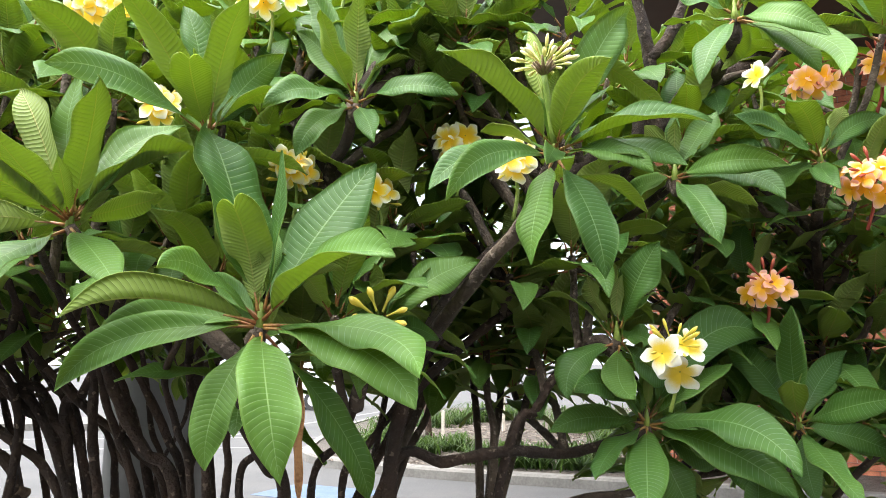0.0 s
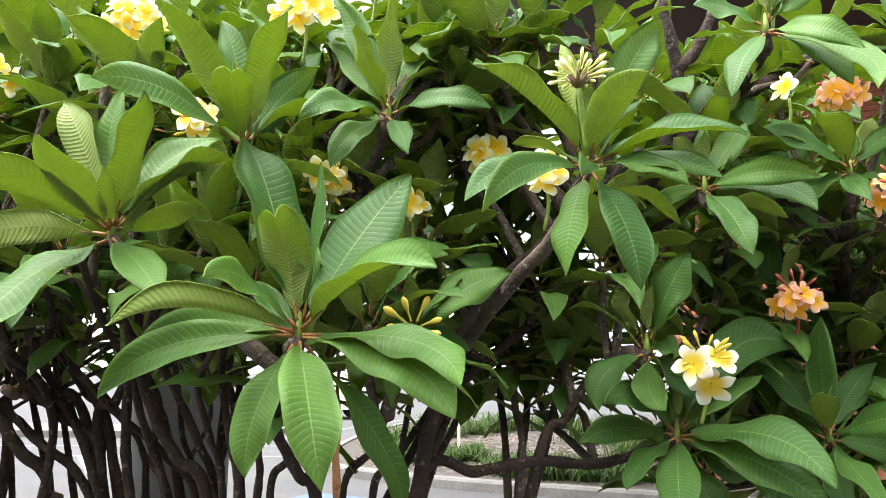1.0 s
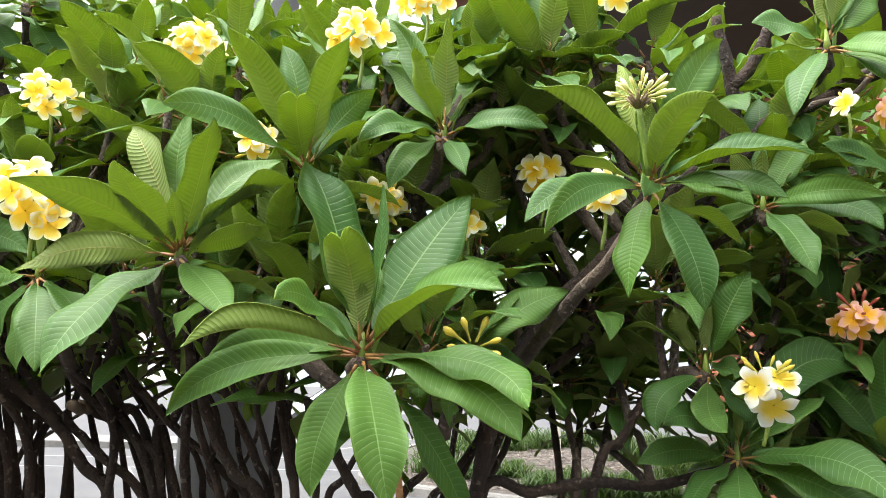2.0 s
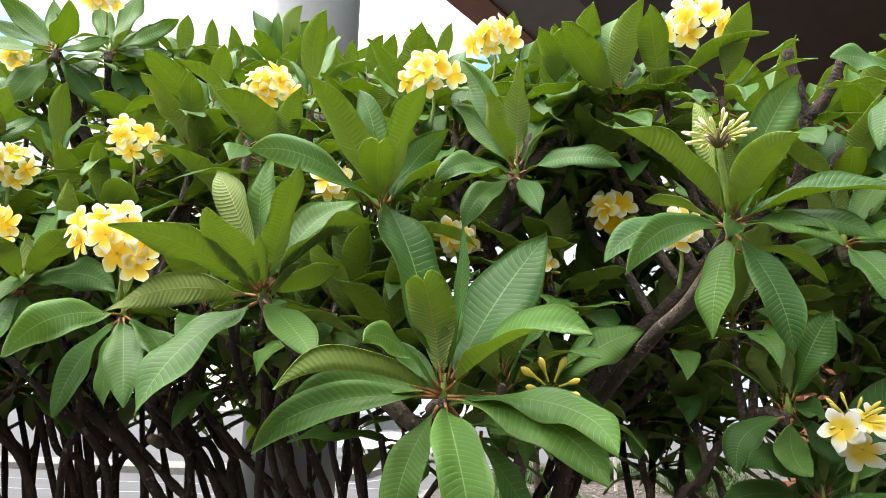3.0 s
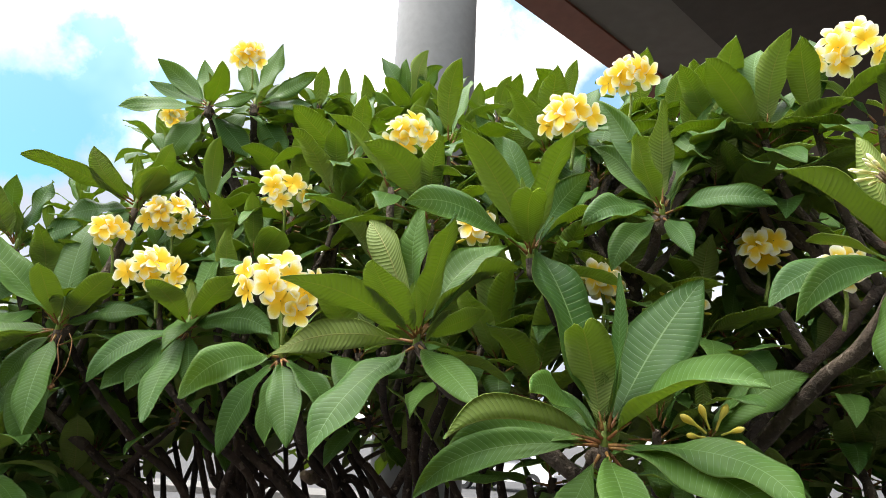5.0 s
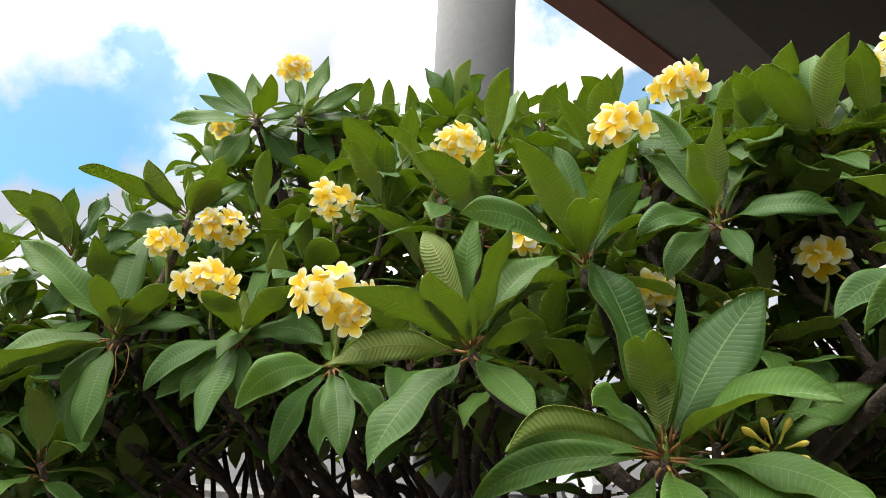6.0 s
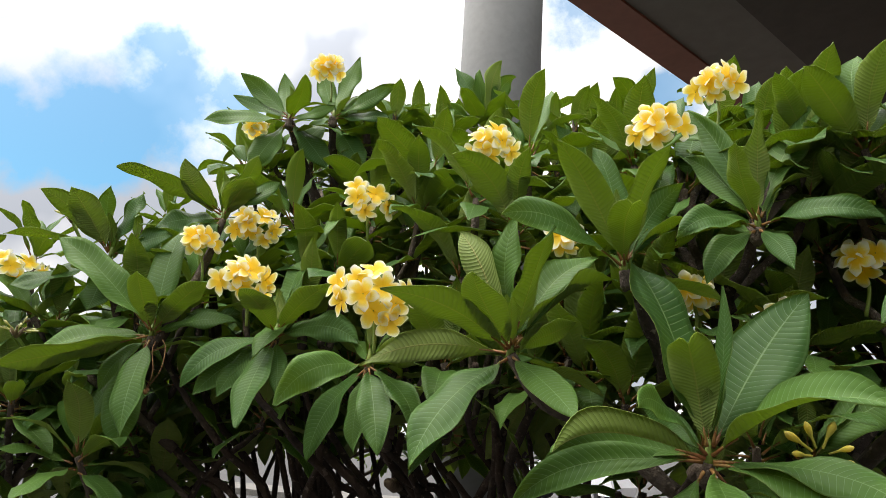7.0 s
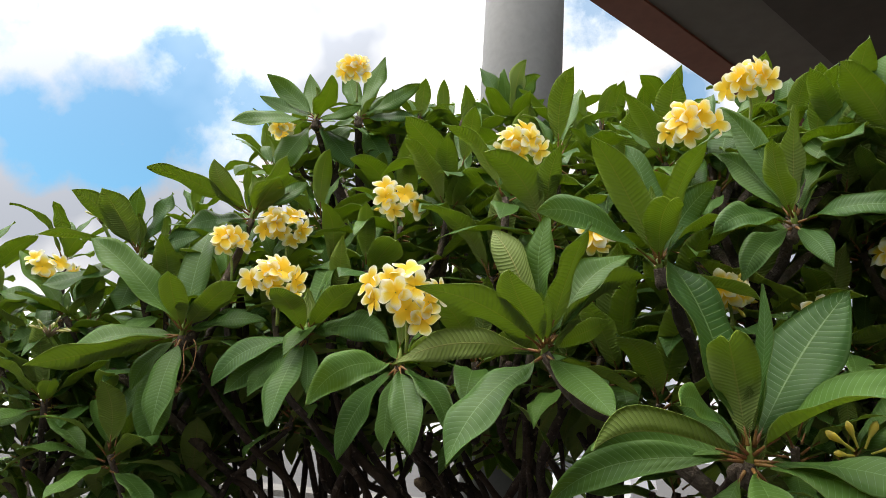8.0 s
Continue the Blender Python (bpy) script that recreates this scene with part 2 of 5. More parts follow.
def box(bm, lo, hi, mat=0, bevel=0.0):
    m = Matrix.Translation([(a + b) / 2 for a, b in zip(lo, hi)]) @ Matrix.Diagonal([b - a for a, b in zip(lo, hi)] + [1])
    made = bmesh.ops.create_cube(bm, size=1, matrix=m)
    faces = {f for v in made["verts"] for f in v.link_faces}
    for f in faces:
        f.material_index = mat
    if bevel:
        bmesh.ops.bevel(bm, geom=list({e for f in faces for e in f.edges}), offset=bevel, segments=2, affect="EDGES")


# ---- leaves and flowers ----
def leaf_bm(bm, base, heading, rise, length, droop=0.06, sway=0.0, width=0.1, twist=0.0, fold=14.0, notch=0.0, seed=0, cells=(17, 3), stalk=0.07):
    """A blade on a stalk. heading: degrees from +x; rise: of its chord; droop and sway: bow of the midrib, in lengths; twist: of the blade about it."""
    h, r = radians(heading), radians(rise)
    d = Vector((math.cos(h) * math.cos(r), math.sin(h) * math.cos(r), math.sin(r)))
    s0 = Vector((math.sin(h), -math.cos(h), 0))
    n0 = s0.cross(d)
    base = Vector(base)
    rnd = random.Random(seed)
    ph, ph2 = rnd.uniform(0, 6), rnd.uniform(0, 6)
    wav = rnd.uniform(0.03, 0.10) * width
    skew = rnd.uniform(-0.06, 0.06)

    def rib(u):
        return base + d * (length * u) + (n0 * droop + s0 * sway) * (length * 4 * u * (1 - u) * (0.75 + 0.5 * u))

    uv = bm.loops.layers.uv.verify()
    nu, nv = cells
    top, low = [], []
    for i in range(nu + 1):
        w = i / nu
        u = stalk + (1 - stalk) * w
        q = rib(u)
        t = (rib(min(u + 0.02, 1.02)) - rib(u - 0.02)).normalized()
        s = (s0 - t * s0.dot(t)).normalized()
        n = s.cross(t)
        tw = radians(twist) * (0.4 + 0.6 * w)
        s, n = s * math.cos(tw) + n * math.sin(tw), n * math.cos(tw) - s * math.sin(tw)
        # obovate blade with a short point
        rise_w, fall_w = min(1.0, w / 0.54), max(0.0, (w - 0.54) / 0.46)
        half = 0.5 * width * math.sin(math.pi / 2 * rise_w) ** 0.68 * math.cos(math.pi / 2 * fall_w) ** 0.86
        if notch:
            half = 0.5 * width * math.sin(math.pi / 2 * min(1.0, w / 0.72)) ** 0.85 * math.cos(math.pi / 2 * max(0.0, (w - 0.72) / 0.28)) ** 0.35
            half = max(half, 0.21 * width) if w > 0.5 else half
        half = max(half, 0.0012)
        a, b = [], []
        for j in range(-nv, nv + 1):
            v = j / nv
            lift = math.sin(radians(fold)) * abs(v) * half - 0.22 * half * v * v + wav * math.sin(13 * w + ph + (2.2 if v > 0 else 0)) * v * v
            c = q + s * (half * v * math.cos(radians(fold)) + skew * half * 0.3) + n * lift + t * (notch * length * abs(v) * w ** 6 * (1.45 - abs(v)))
            a.append(bm.verts.new(c + n * 0.0005))
            b.append(bm.verts.new(c - n * 0.0005))
        top.append(a)
        low.append(b)
    for grid, mi, flip in ((top, 0, False), (low, 1, True)):
        for i in range(nu):
            for j in range(2 * nv):
                vs = [grid[i][j], grid[i][j + 1], grid[i + 1][j + 1], grid[i + 1][j]]
                us = [(i, j), (i, j + 1), (i + 1, j + 1), (i + 1, j)]
                if flip:
                    vs, us = [vs[0], vs[3], vs[2], vs[1]], [us[0], us[3], us[2], us[1]]
                f = bm.faces.new(vs)
                f.material_index, f.smooth = mi, True
                for lp, (x, y) in zip(f.loops, us):
                    lp[uv].uv = (x / nu, y / (2 * nv))
    for j in (0, 2 * nv):
        for i in range(nu):
            f = bm.faces.new((top[i][j], low[i][j], low[i + 1][j], top[i + 1][j]))
            f.material_index = 1
            for lp in f.loops:
                lp[uv].uv = (0.5, 0.05)
    tube(bm, [rib(0), rib(stalk * 0.5), rib(stalk), rib(stalk + 0.03) - n0 * 0.001, rib(stalk + 0.10) - n0 * 0.003], (0.0037, 0.0016), 6, 2)


LEAF_MATS = [LEAF_TOP, LEAF_UNDER, STALK]


def leaf(parent, base, spec, seed):
    bm = bmesh.new()
    leaf_bm(bm, base, *spec, seed=seed)
    return part("leaf", bm, LEAF_MATS, parent)


SPARE = []
for _i in range(14):
    _b = bmesh.new()
    _r = random.Random(50 + _i)
    leaf_bm(_b, (0, 0, 0), 0, 0, 1.0 * 0.28, _r.uniform(0.03, 0.16), _r.uniform(-0.06, 0.06), 0.28 * _r.uniform(0.28, 0.37), _r.uniform(-25, 25), _r.uniform(8, 26), seed=_i, cells=(9, 2), stalk=0.08)
    _o = part("leaf", _b, LEAF_MATS)
    SPARE.append(_o.data)
    bpy.data.objects.remove(_o)


CLEAR = []          # flower heads and the side that they open to


def stands_before(q, head, face):
    """Whether q is in the open space that a flower head has before it."""
    w = max(0.0, min(0.55, (q - head).dot(face)))
    return (q - head - face * w).length < 0.075 - 0.03 * w


def random_leaf(parent, base, heading, rise, length, rnd):
    h, r = radians(heading), radians(rise)
    d = Vector((math.cos(h) * math.cos(r), math.sin(h) * math.cos(r), math.sin(r))) * length
    if any(stands_before(base + d * w, head, face) for head, face in CLEAR for w in (0.45, 0.75, 1.0)):
        return None
    m = Matrix.Translation(base) @ Matrix.Rotation(radians(heading), 4, "Z") @ Matrix.Rotation(radians(-rise), 4, "Y") @ Matrix.Rotation(radians(rnd.uniform(-14, 14)), 4, "X")
    k = length / 0.28
    me, m = rnd.choice(SPARE), m @ Matrix.Diagonal((k, k * rnd.uniform(0.9, 1.15), k, 1))
    if isinstance(parent, list):
        parent.append((me, m))
        return None
    return shared("leaf", me, parent, m)


def read_mesh(me):
    """A mesh's vertices, corners, faces and texture coordinates as arrays."""
    co, uv = np.empty(len(me.vertices) * 3), np.empty(len(me.loops) * 2)
    corner, total, mat = (np.empty(n, dtype=np.int32) for n in (len(me.loops), len(me.polygons), len(me.polygons)))
    me.vertices.foreach_get("co", co)
    me.loops.foreach_get("vertex_index", corner)
    me.polygons.foreach_get("loop_total", total)
    me.polygons.foreach_get("material_index", mat)
    me.uv_layers.active.data.foreach_get("uv", uv)
    return co.reshape(-1, 3), corner, total, mat, uv


def joined_leaves(name, items, parent, label):
    """Many leaves in one mesh, each an island of its own."""
    known = {}
    cos, corners, totals, mats, uvs, count = [], [], [], [], [], 0
    for me, m in items:
        if me.name not in known:
            known[me.name] = read_mesh(me)
        co, corner, total, mat, uv = known[me.name]
        a = np.array(m)
        cos.append(co @ a[:3, :3].T + a[:3, 3])
        corners.append(corner + count)
        totals.append(total)
        mats.append(mat)
        uvs.append(uv)
        count += len(co)
    co, corner, total, mat, uv = (np.concatenate(v) for v in (cos, corners, totals, mats, uvs))
    me = bpy.data.meshes.new(name)
    me.vertices.add(len(co))
    me.vertices.foreach_set("co", co.ravel())
    me.loops.add(len(corner))
    me.loops.foreach_set("vertex_index", corner)
    me.polygons.add(len(total))
    me.polygons.foreach_set("loop_start", np.concatenate(([0], np.cumsum(total)[:-1])).astype(np.int32))
    me.polygons.foreach_set("material_index", mat)
    me.polygons.foreach_set("use_smooth", np.ones(len(total), dtype=bool))
    me.uv_layers.new(name="UVMap").data.foreach_set("uv", uv)
    me.update(calc_edges=True)
    me.validate()
    for m in LEAF_MATS:
        me.materials.append(m)
    ob = new(name, me)
    ob.parent = parent
    ob["label"], ob["kind"] = label, "stuff"
    return ob


def whorl(parent, base, count, size, seed, low=-35, high=70, start=0.0, sweep=360.0):
    """Leaves round a branch tip: erect in the middle, hanging outside."""
    rnd = random.Random(seed)
    for i in range(count):
        w = i / max(count - 1, 1)
        heading = start + (i * 137.5) % 360.0 * sweep / 360.0 + rnd.uniform(-14, 14)
        rise = low + (high - low) * w ** 1.1 + rnd.uniform(-10, 10)
        h = radians(heading)
        b = Vector(base) + Vector((math.cos(h), math.sin(h), 0)) * 0.012 + Vector((0, 0, -0.05 + 0.07 * w))
        random_leaf(parent, b, heading, min(rise, 84), size * rnd.uniform(0.78, 1.12) * (1 - 0.28 * max(0, w - 0.7)), rnd)


def branch(parent, foot, tip, r0=0.017, r1=0.012, bow=0.035, seed=0):
    """A stout branch with leaf scars, from its fork to its tip."""
    rnd = random.Random(seed)
    foot, tip = Vector(foot), Vector(tip)
    d = tip - foot
    mid = foot + d * 0.5 + Vector((rnd.uniform(-1, 1), rnd.uniform(-1, 1), -0.6)) * bow * d.length
    near = tip - Vector((d.x * 0.22, d.y * 0.22, abs(d.z) * 0.25 + 0.03))
    bm = bmesh.new()
    tube(bm, smooth_line([foot, mid, near, tip], 5), (r0, r1), 8, 0, 0.30)
    return part("branch", bm, TIP_BARK, parent)


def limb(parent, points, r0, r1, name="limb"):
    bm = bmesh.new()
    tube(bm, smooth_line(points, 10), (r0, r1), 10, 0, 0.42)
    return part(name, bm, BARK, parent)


def petal_fan(bm, radius, cup, spin, turn=1.0, mat=0):
    """Five broad overlapping petals like a pinwheel, facing +z."""
    uv = bm.loops.layers.uv.verify()
    for k in range(5):
        a0 = 2 * math.pi * k / 5 + spin
        grid = []
        for i in range(8):
            w = i / 7
            half = radius * (0.05 + 0.29 * math.sin(math.pi * min(1.0, 0.02 + 0.74 * w)) ** 1.0) * (1.0, 1.0, 1.0, 1.0, 1.0, 1.0, 0.90, 0.56)[i]
            row = []
            for j in range(-2, 3):
                v = j / 2
                x, y = radius * (0.03 + 0.97 * w - 0.10 * v * v * w * w), half * v + 0.13 * radius * w * w * turn
                z = radius * (cup * w - 0.42 * cup * w * w - 0.10 * w ** 3) + 0.07 * radius * v * turn * (0.3 + w) + 0.10 * half * (1 - v * v) * (w - 0.6)
                row.append(bm.verts.new((x * math.cos(a0) - y * math.sin(a0), x * math.sin(a0) + y * math.cos(a0), z)))
            grid.append(row)
        for i in range(7):
            for j in range(4):
                f = bm.faces.new((grid[i][j], grid[i + 1][j], grid[i + 1][j + 1], grid[i][j + 1]))
                f.material_index, f.smooth = mat, True
                for lp, (x, y) in zip(f.loops, ((i, j), (i + 1, j), (i + 1, j + 1), (i, j + 1))):
                    lp[uv].uv = (x / 7, y / 4)


def flower_mesh(material, tube_material, cup, seed):
    bm = bmesh.new()
    petal_fan(bm, 0.5, cup, seed * 0.7)
    tube(bm, [Vector((0, 0, -0.30)), Vector((0, 0, -0.14)), Vector((0, 0, -0.015))], (0.035, 0.03), 6, 1)
    ob = part("flower", bm, [material, tube_material])
    me = ob.data
    bpy.data.objects.remove(ob)
    return me


def bud_mesh(material):
    bm = bmesh.new()
    uv = bm.loops.layers.uv.verify()
    line = [Vector((0, 0, -0.1)), Vector((0, 0, 0.35)), Vector((0.01, 0, 0.55)), Vector((0.02, 0, 0.75)), Vector((0.02, 0, 0.9)), Vector((0.02, 0, 1.0))]
    rings = []
    for i, (q, r) in enumerate(zip(line, (0.03, 0.04, 0.075, 0.095, 0.07, 0.02))):
        rings.append([bm.verts.new(q + Vector((math.cos(a) * r, math.sin(a) * r, 0))) for a in [s * 1.0472 + i * 0.25 for s in range(6)]])
    for i, (a, b) in enumerate(zip(rings, rings[1:])):
        for s in range(6):
            f = bm.faces.new((a[s], a[(s + 1) % 6], b[(s + 1) % 6], b[s]))
            f.smooth = True
            for lp, x in zip(f.loops, (i, i, i + 1, i + 1)):
                lp[uv].uv = (x / 5, 0.5)
    bm.faces.new(rings[-1])
    ob = part("bud", bm, material)
    me = ob.data
    bpy.data.objects.remove(ob)
    return me


FLOWERS = {
    "yellow": [flower_mesh(PETAL, STALK_GREEN, c, i) for i, c in enumerate((0.20, 0.34, 0.50, 0.26))],
    "white": [flower_mesh(PETAL_WHITE, STALK_GREEN, c, i) for i, c in enumerate((0.25, 0.35, 0.5))],
    "pink": [flower_mesh(PETAL_PINK, BUD_PINK, c, i) for i, c in enumerate((0.25, 0.4, 0.6))],
}
BUDS = {"pale": bud_mesh(BUD_PALE), "yellow": bud_mesh(BUD), "white": bud_mesh(BUD), "pink": bud_mesh(BUD_PINK)}


def aim(place, way, size, spin=0.0):
    """A pose at place whose +z points along way."""
    q = Vector(way).to_track_quat("Z", "Y")
    return Matrix.Translation(place) @ q.to_matrix().to_4x4() @ Matrix.Rotation(spin, 4, "Z") @ Matrix.Diagonal((size, size, size, 1))


def flower_head(parent, foot, top, colour, flowers=9, buds=5, spread=0.07, size=0.075, seed=0, face=(0.2, -0.8, 0.5), label=""):
    """A stalk with a dome of open flowers and buds on thin stems. face: where the open side looks."""
    rnd = random.Random(seed)
    foot, top = Vector(foot), Vector(top)
    bm = bmesh.new()
    tube(bm, smooth_line([foot, foot.lerp(top, 0.55) + Vector((0.008, 0, 0)), top], 4), (0.0045, 0.004), 7)
    face = Vector(face).normalized()
    side = face.cross(Vector((0, 0, 1))).normalized()
    other = side.cross(face)
    spots = []
    for i in range(flowers):
        a, r = i * 2.39996 + rnd.uniform(-0.3, 0.3), math.sqrt((i + 0.4) / flowers)
        way = (face * (1.15 - 0.5 * r) + (side * math.cos(a) + other * math.sin(a)) * r * 0.8 + Vector([rnd.uniform(-0.25, 0.25) for _ in range(3)])).normalized()
        place = top + (side * math.cos(a) + other * ((0.84 if flowers > 9 else 0.60) * math.sin(a))) * (spread * 1.02 * r) + face * (0.022 + 0.045 * (1 - r * r)) + Vector((0, 0, 0.012))
        spots.append((place, way))
        tube(bm, [top, top.lerp(place, 0.6), place - way * (0.25 * size)], (0.0022, 0.0016), 5)
    for i in range(buds):
        a = i * 2.39996 + seed
        way = (face * 0.4 + (side * math.cos(a) + other * math.sin(a)) * (1.0 if flowers else 1.2) + Vector((rnd.uniform(-0.3, 0.3), rnd.uniform(-0.3, 0.3), (0.7 if flowers else 0.25) + rnd.uniform(-0.25, 0.25)))).normalized()
        spots.append((top + way * 0.02 + (face * 0.035 + Vector((0, 0, 0.03)) if colour != "yellow" else Vector((0, 0, 0))), way))
    stalk = part("flower_stalk", bm, STALK_GREEN if colour != "pink" else BUD_PINK, parent, label)
    for i, (place, way) in enumerate(spots):
        if i < flowers:
            shared("flower", rnd.choice(FLOWERS[colour]), stalk, aim(place, way, size * rnd.uniform(0.9, 1.08), rnd.uniform(0, 6)))
        else:
            plump = 1.0 if flowers else 1.6
            shared("bud", BUDS[colour], stalk, aim(place, way, rnd.uniform(0.035, 0.052), rnd.uniform(0, 6)) @ Matrix.Diagonal((plump, plump, 1, 1)))
    return stalk


def bud_head(parent, foot, top, count=26, seed=0):
    """A thick green stalk that carries a brush of unopened buds."""
    rnd = random.Random(seed)
    foot, top = Vector(foot), Vector(top)
    bm = bmesh.new()
    tube(bm, smooth_line([foot, foot.lerp(top, 0.5), top], 3), (0.0062, 0.0056), 8)
    for i in range(16):
        a = i * 0.9
        tube(bm, [top - Vector((0, 0, 0.004)), top + Vector((math.cos(a) * 0.022, math.sin(a) * 0.022, 0.012 + 0.0006 * i + 0.008 * (i % 2)))], (0.005, 0.002), 6, 1)
    stalk = part("bud_stalk", bm, [STALK_GREEN, SEPAL], parent, "thick green stalk with a brush of pale closed buds")
    for i in range(count):
        a, r = i * 2.39996, math.sqrt((i + 0.5) / count)
        way = Vector((math.cos(a) * r * 1.9, math.sin(a) * r * 2.2, 0.8 - 0.62 * r))
        shared("bud", BUDS["pale"], stalk, aim(top + way.normalized() * 0.022 + Vector((0, 0, 0.012)), way, rnd.uniform(0.03, 0.048), rnd.uniform(0, 6)))
    return stalk


# ---- ground, road, building ----
def setting(name, bm, material, label, smooth=False):
    return tagged(part(name, bm, material, None, "", smooth), label, name.split("_")[0], kind="structure")


ASPHALT = surface("pale_asphalt", (0.038, 0.038, 0.040), (0.056, 0.055, 0.055), 1.2, 0.85, 0.25, 30.0)
CONCRETE = surface("kerb_concrete", (0.090, 0.085, 0.077), (0.140, 0.133, 0.122), 4.0, 0.85, 0.3)
MULCH = surface("wood_mulch", (0.030, 0.024, 0.019), (0.088, 0.074, 0.060), 22.0, 0.95, 0.8, 5.0, 0.03)
PAINT = surface("road_paint", (0.13, 0.13, 0.13), (0.19, 0.19, 0.19), 6.0, 0.7, 0.2)
BLUE = surface("blue_paint", (0.035, 0.065, 0.12), (0.06, 0.095, 0.15), 5.0, 0.75, 0.2)
COLUMN = surface("column_paint", (0.150, 0.152, 0.150), (0.185, 0.187, 0.184), 1.6, 0.6, 0.08, 14.0)
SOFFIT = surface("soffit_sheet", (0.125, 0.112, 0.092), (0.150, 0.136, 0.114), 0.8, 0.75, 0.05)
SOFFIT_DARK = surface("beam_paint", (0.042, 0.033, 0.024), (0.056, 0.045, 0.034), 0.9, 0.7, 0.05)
FASCIA = surface("red_brown_fascia", (0.17, 0.052, 0.027), (0.21, 0.070, 0.037), 1.2, 0.55, 0.05)
MORTAR = surface("mortar", (0.34, 0.30, 0.26), (0.46, 0.42, 0.37), 20.0, 0.95, 0.4)

bm = bmesh.new()
box(bm, (-700, -300, -0.3), (700, 900, 0.0))
setting("ground", bm, ASPHALT, "pale grey asphalt car park that runs to the horizon")
bm = bmesh.new()
tube(bm, [Vector((-1.69, 4.5, -0.05)), Vector((-1.69, 4.5, 4.0)), Vector((-1.69, 4.5, 9.0))], (0.288, 0.288), 48)
tagged(part("round_column", bm, COLUMN), "thick round grey painted column behind the bushes", "column", kind="structure")

# the roof: an eave line that runs ahead and to the right
EAVE = radians(27.1)
ROOF = Matrix.Translation((0.192, 0.078, 5.73)) @ Matrix.Rotation(-EAVE, 4, "Z")
bm = bmesh.new()
box(bm, (-4.24, 4.2, 0.0), (-3.87, 42, 0.50))
o = setting("roof_fascia", bm, FASCIA, "red-brown painted fascia board along the eave")
o.matrix_world = ROOF
bm = bmesh.new()
box(bm, (-3.87, 4.2, 0.03), (14, 42, 0.50))
o = setting("roof_soffit", bm, SOFFIT, "grey-brown sheeted soffit under the roof")
o.matrix_world = ROOF
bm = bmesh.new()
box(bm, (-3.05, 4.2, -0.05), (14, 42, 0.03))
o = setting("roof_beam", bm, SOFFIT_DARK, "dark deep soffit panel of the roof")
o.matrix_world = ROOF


def thing(name, label, category, group=""):
    return tagged(new(name), label, category, group)


# bricks of the building behind, seen between the leaves
BRICK = surface("red_brick", (0.30, 0.095, 0.05), (0.46, 0.17, 0.09), 7.0, 0.9, 0.4)
WALL = Matrix.Translation((2.99, 10.8, 0)) @ Matrix.Rotation(-EAVE, 4, "Z")
bm = bmesh.new()
box(bm, (0.006, 0.012, -0.05), (9.0, 0.25, 5.76))
wall = setting("wall_brick", bm, MORTAR, "red brick building wall with pale mortar joints")
wall.matrix_world = WALL
bm = bmesh.new()
box(bm, (0.006, 0.25, -0.05), (0.25, 9.0, 5.76))
o = setting("wall_side", bm, BRICK, "red brick side wall of the building")
o.matrix_world = WALL
bm = bmesh.new()
box(bm, (-0.115, -0.05, -0.038), (0.115, 0.05, 0.038), 0, 0.004)
_o = part("brick", bm, BRICK)
BRICK_MESH = _o.data
bpy.data.objects.remove(_o)

# unseen added wall: closes the place behind the walk and blocks low sky light
bm = bmesh.new()
box(bm, (-14, -3.6, -0.05), (9, -3.35, 4.0))
setting("wall_south", bm, surface("sky_block_render", (0.16, 0.14, 0.12), (0.21, 0.19, 0.165), 1.5, 0.9, 0.2), "plain rendered wall added out of view to block low sky light")

# the planted island: kerb, mulch, tufts, a young trunk and stakes
KERB = [Vector(p) for p in ((-1.0, 24, 0), (-2.2, 17.5, 0), (-2.35, 13.0, 0), (-1.95, 11.5, 0), (-1.2, 10.75, 0), (0, 10.0, 0), (1.5, 9.35, 0), (4.5, 8.1, 0), (8, 6.6, 0))]
line = smooth_line(KERB, 6)
bm = bmesh.new()
prev = None
for i, q in enumerate(line):
    d = (line[min(i + 1, len(line) - 1)] - line[max(i - 1, 0)]).normalized()
    n = Vector((-d.y, d.x, 0))
    ring = [bm.verts.new(q + n * x + Vector((0, 0, z))) for x, z in ((0, -0.05), (0.005, 0.11), (0.03, 0.14), (0.16, 0.145), (0.17, -0.05))]
    if prev:
        for a in range(4):
            bm.faces.new((prev[a], ring[a], ring[a + 1], prev[a + 1]))
    prev = ring
setting("kerb", bm, CONCRETE, "pale concrete kerb round the planted island")
bm = bmesh.new()
inner = [q + Vector((0.12, 0.12, 0.115)) for q in line]
bm.faces.new([bm.verts.new(q) for q in inner] + [bm.verts.new((12, 6.6, 0.115)), bm.verts.new((12, 24, 0.115))])
bmesh.ops.triangulate(bm, faces=bm.faces[:])
setting("mulch_bed", bm, MULCH, "bed of grey-brown bark mulch inside the kerb")

BLADE = leaf_material("grass_blade", (0.018, 0.042, 0.010), (0.055, 0.095, 0.020), (0.08, 0.12, 0.03), (0.07, 0.13, 0.02), 0.5, False)


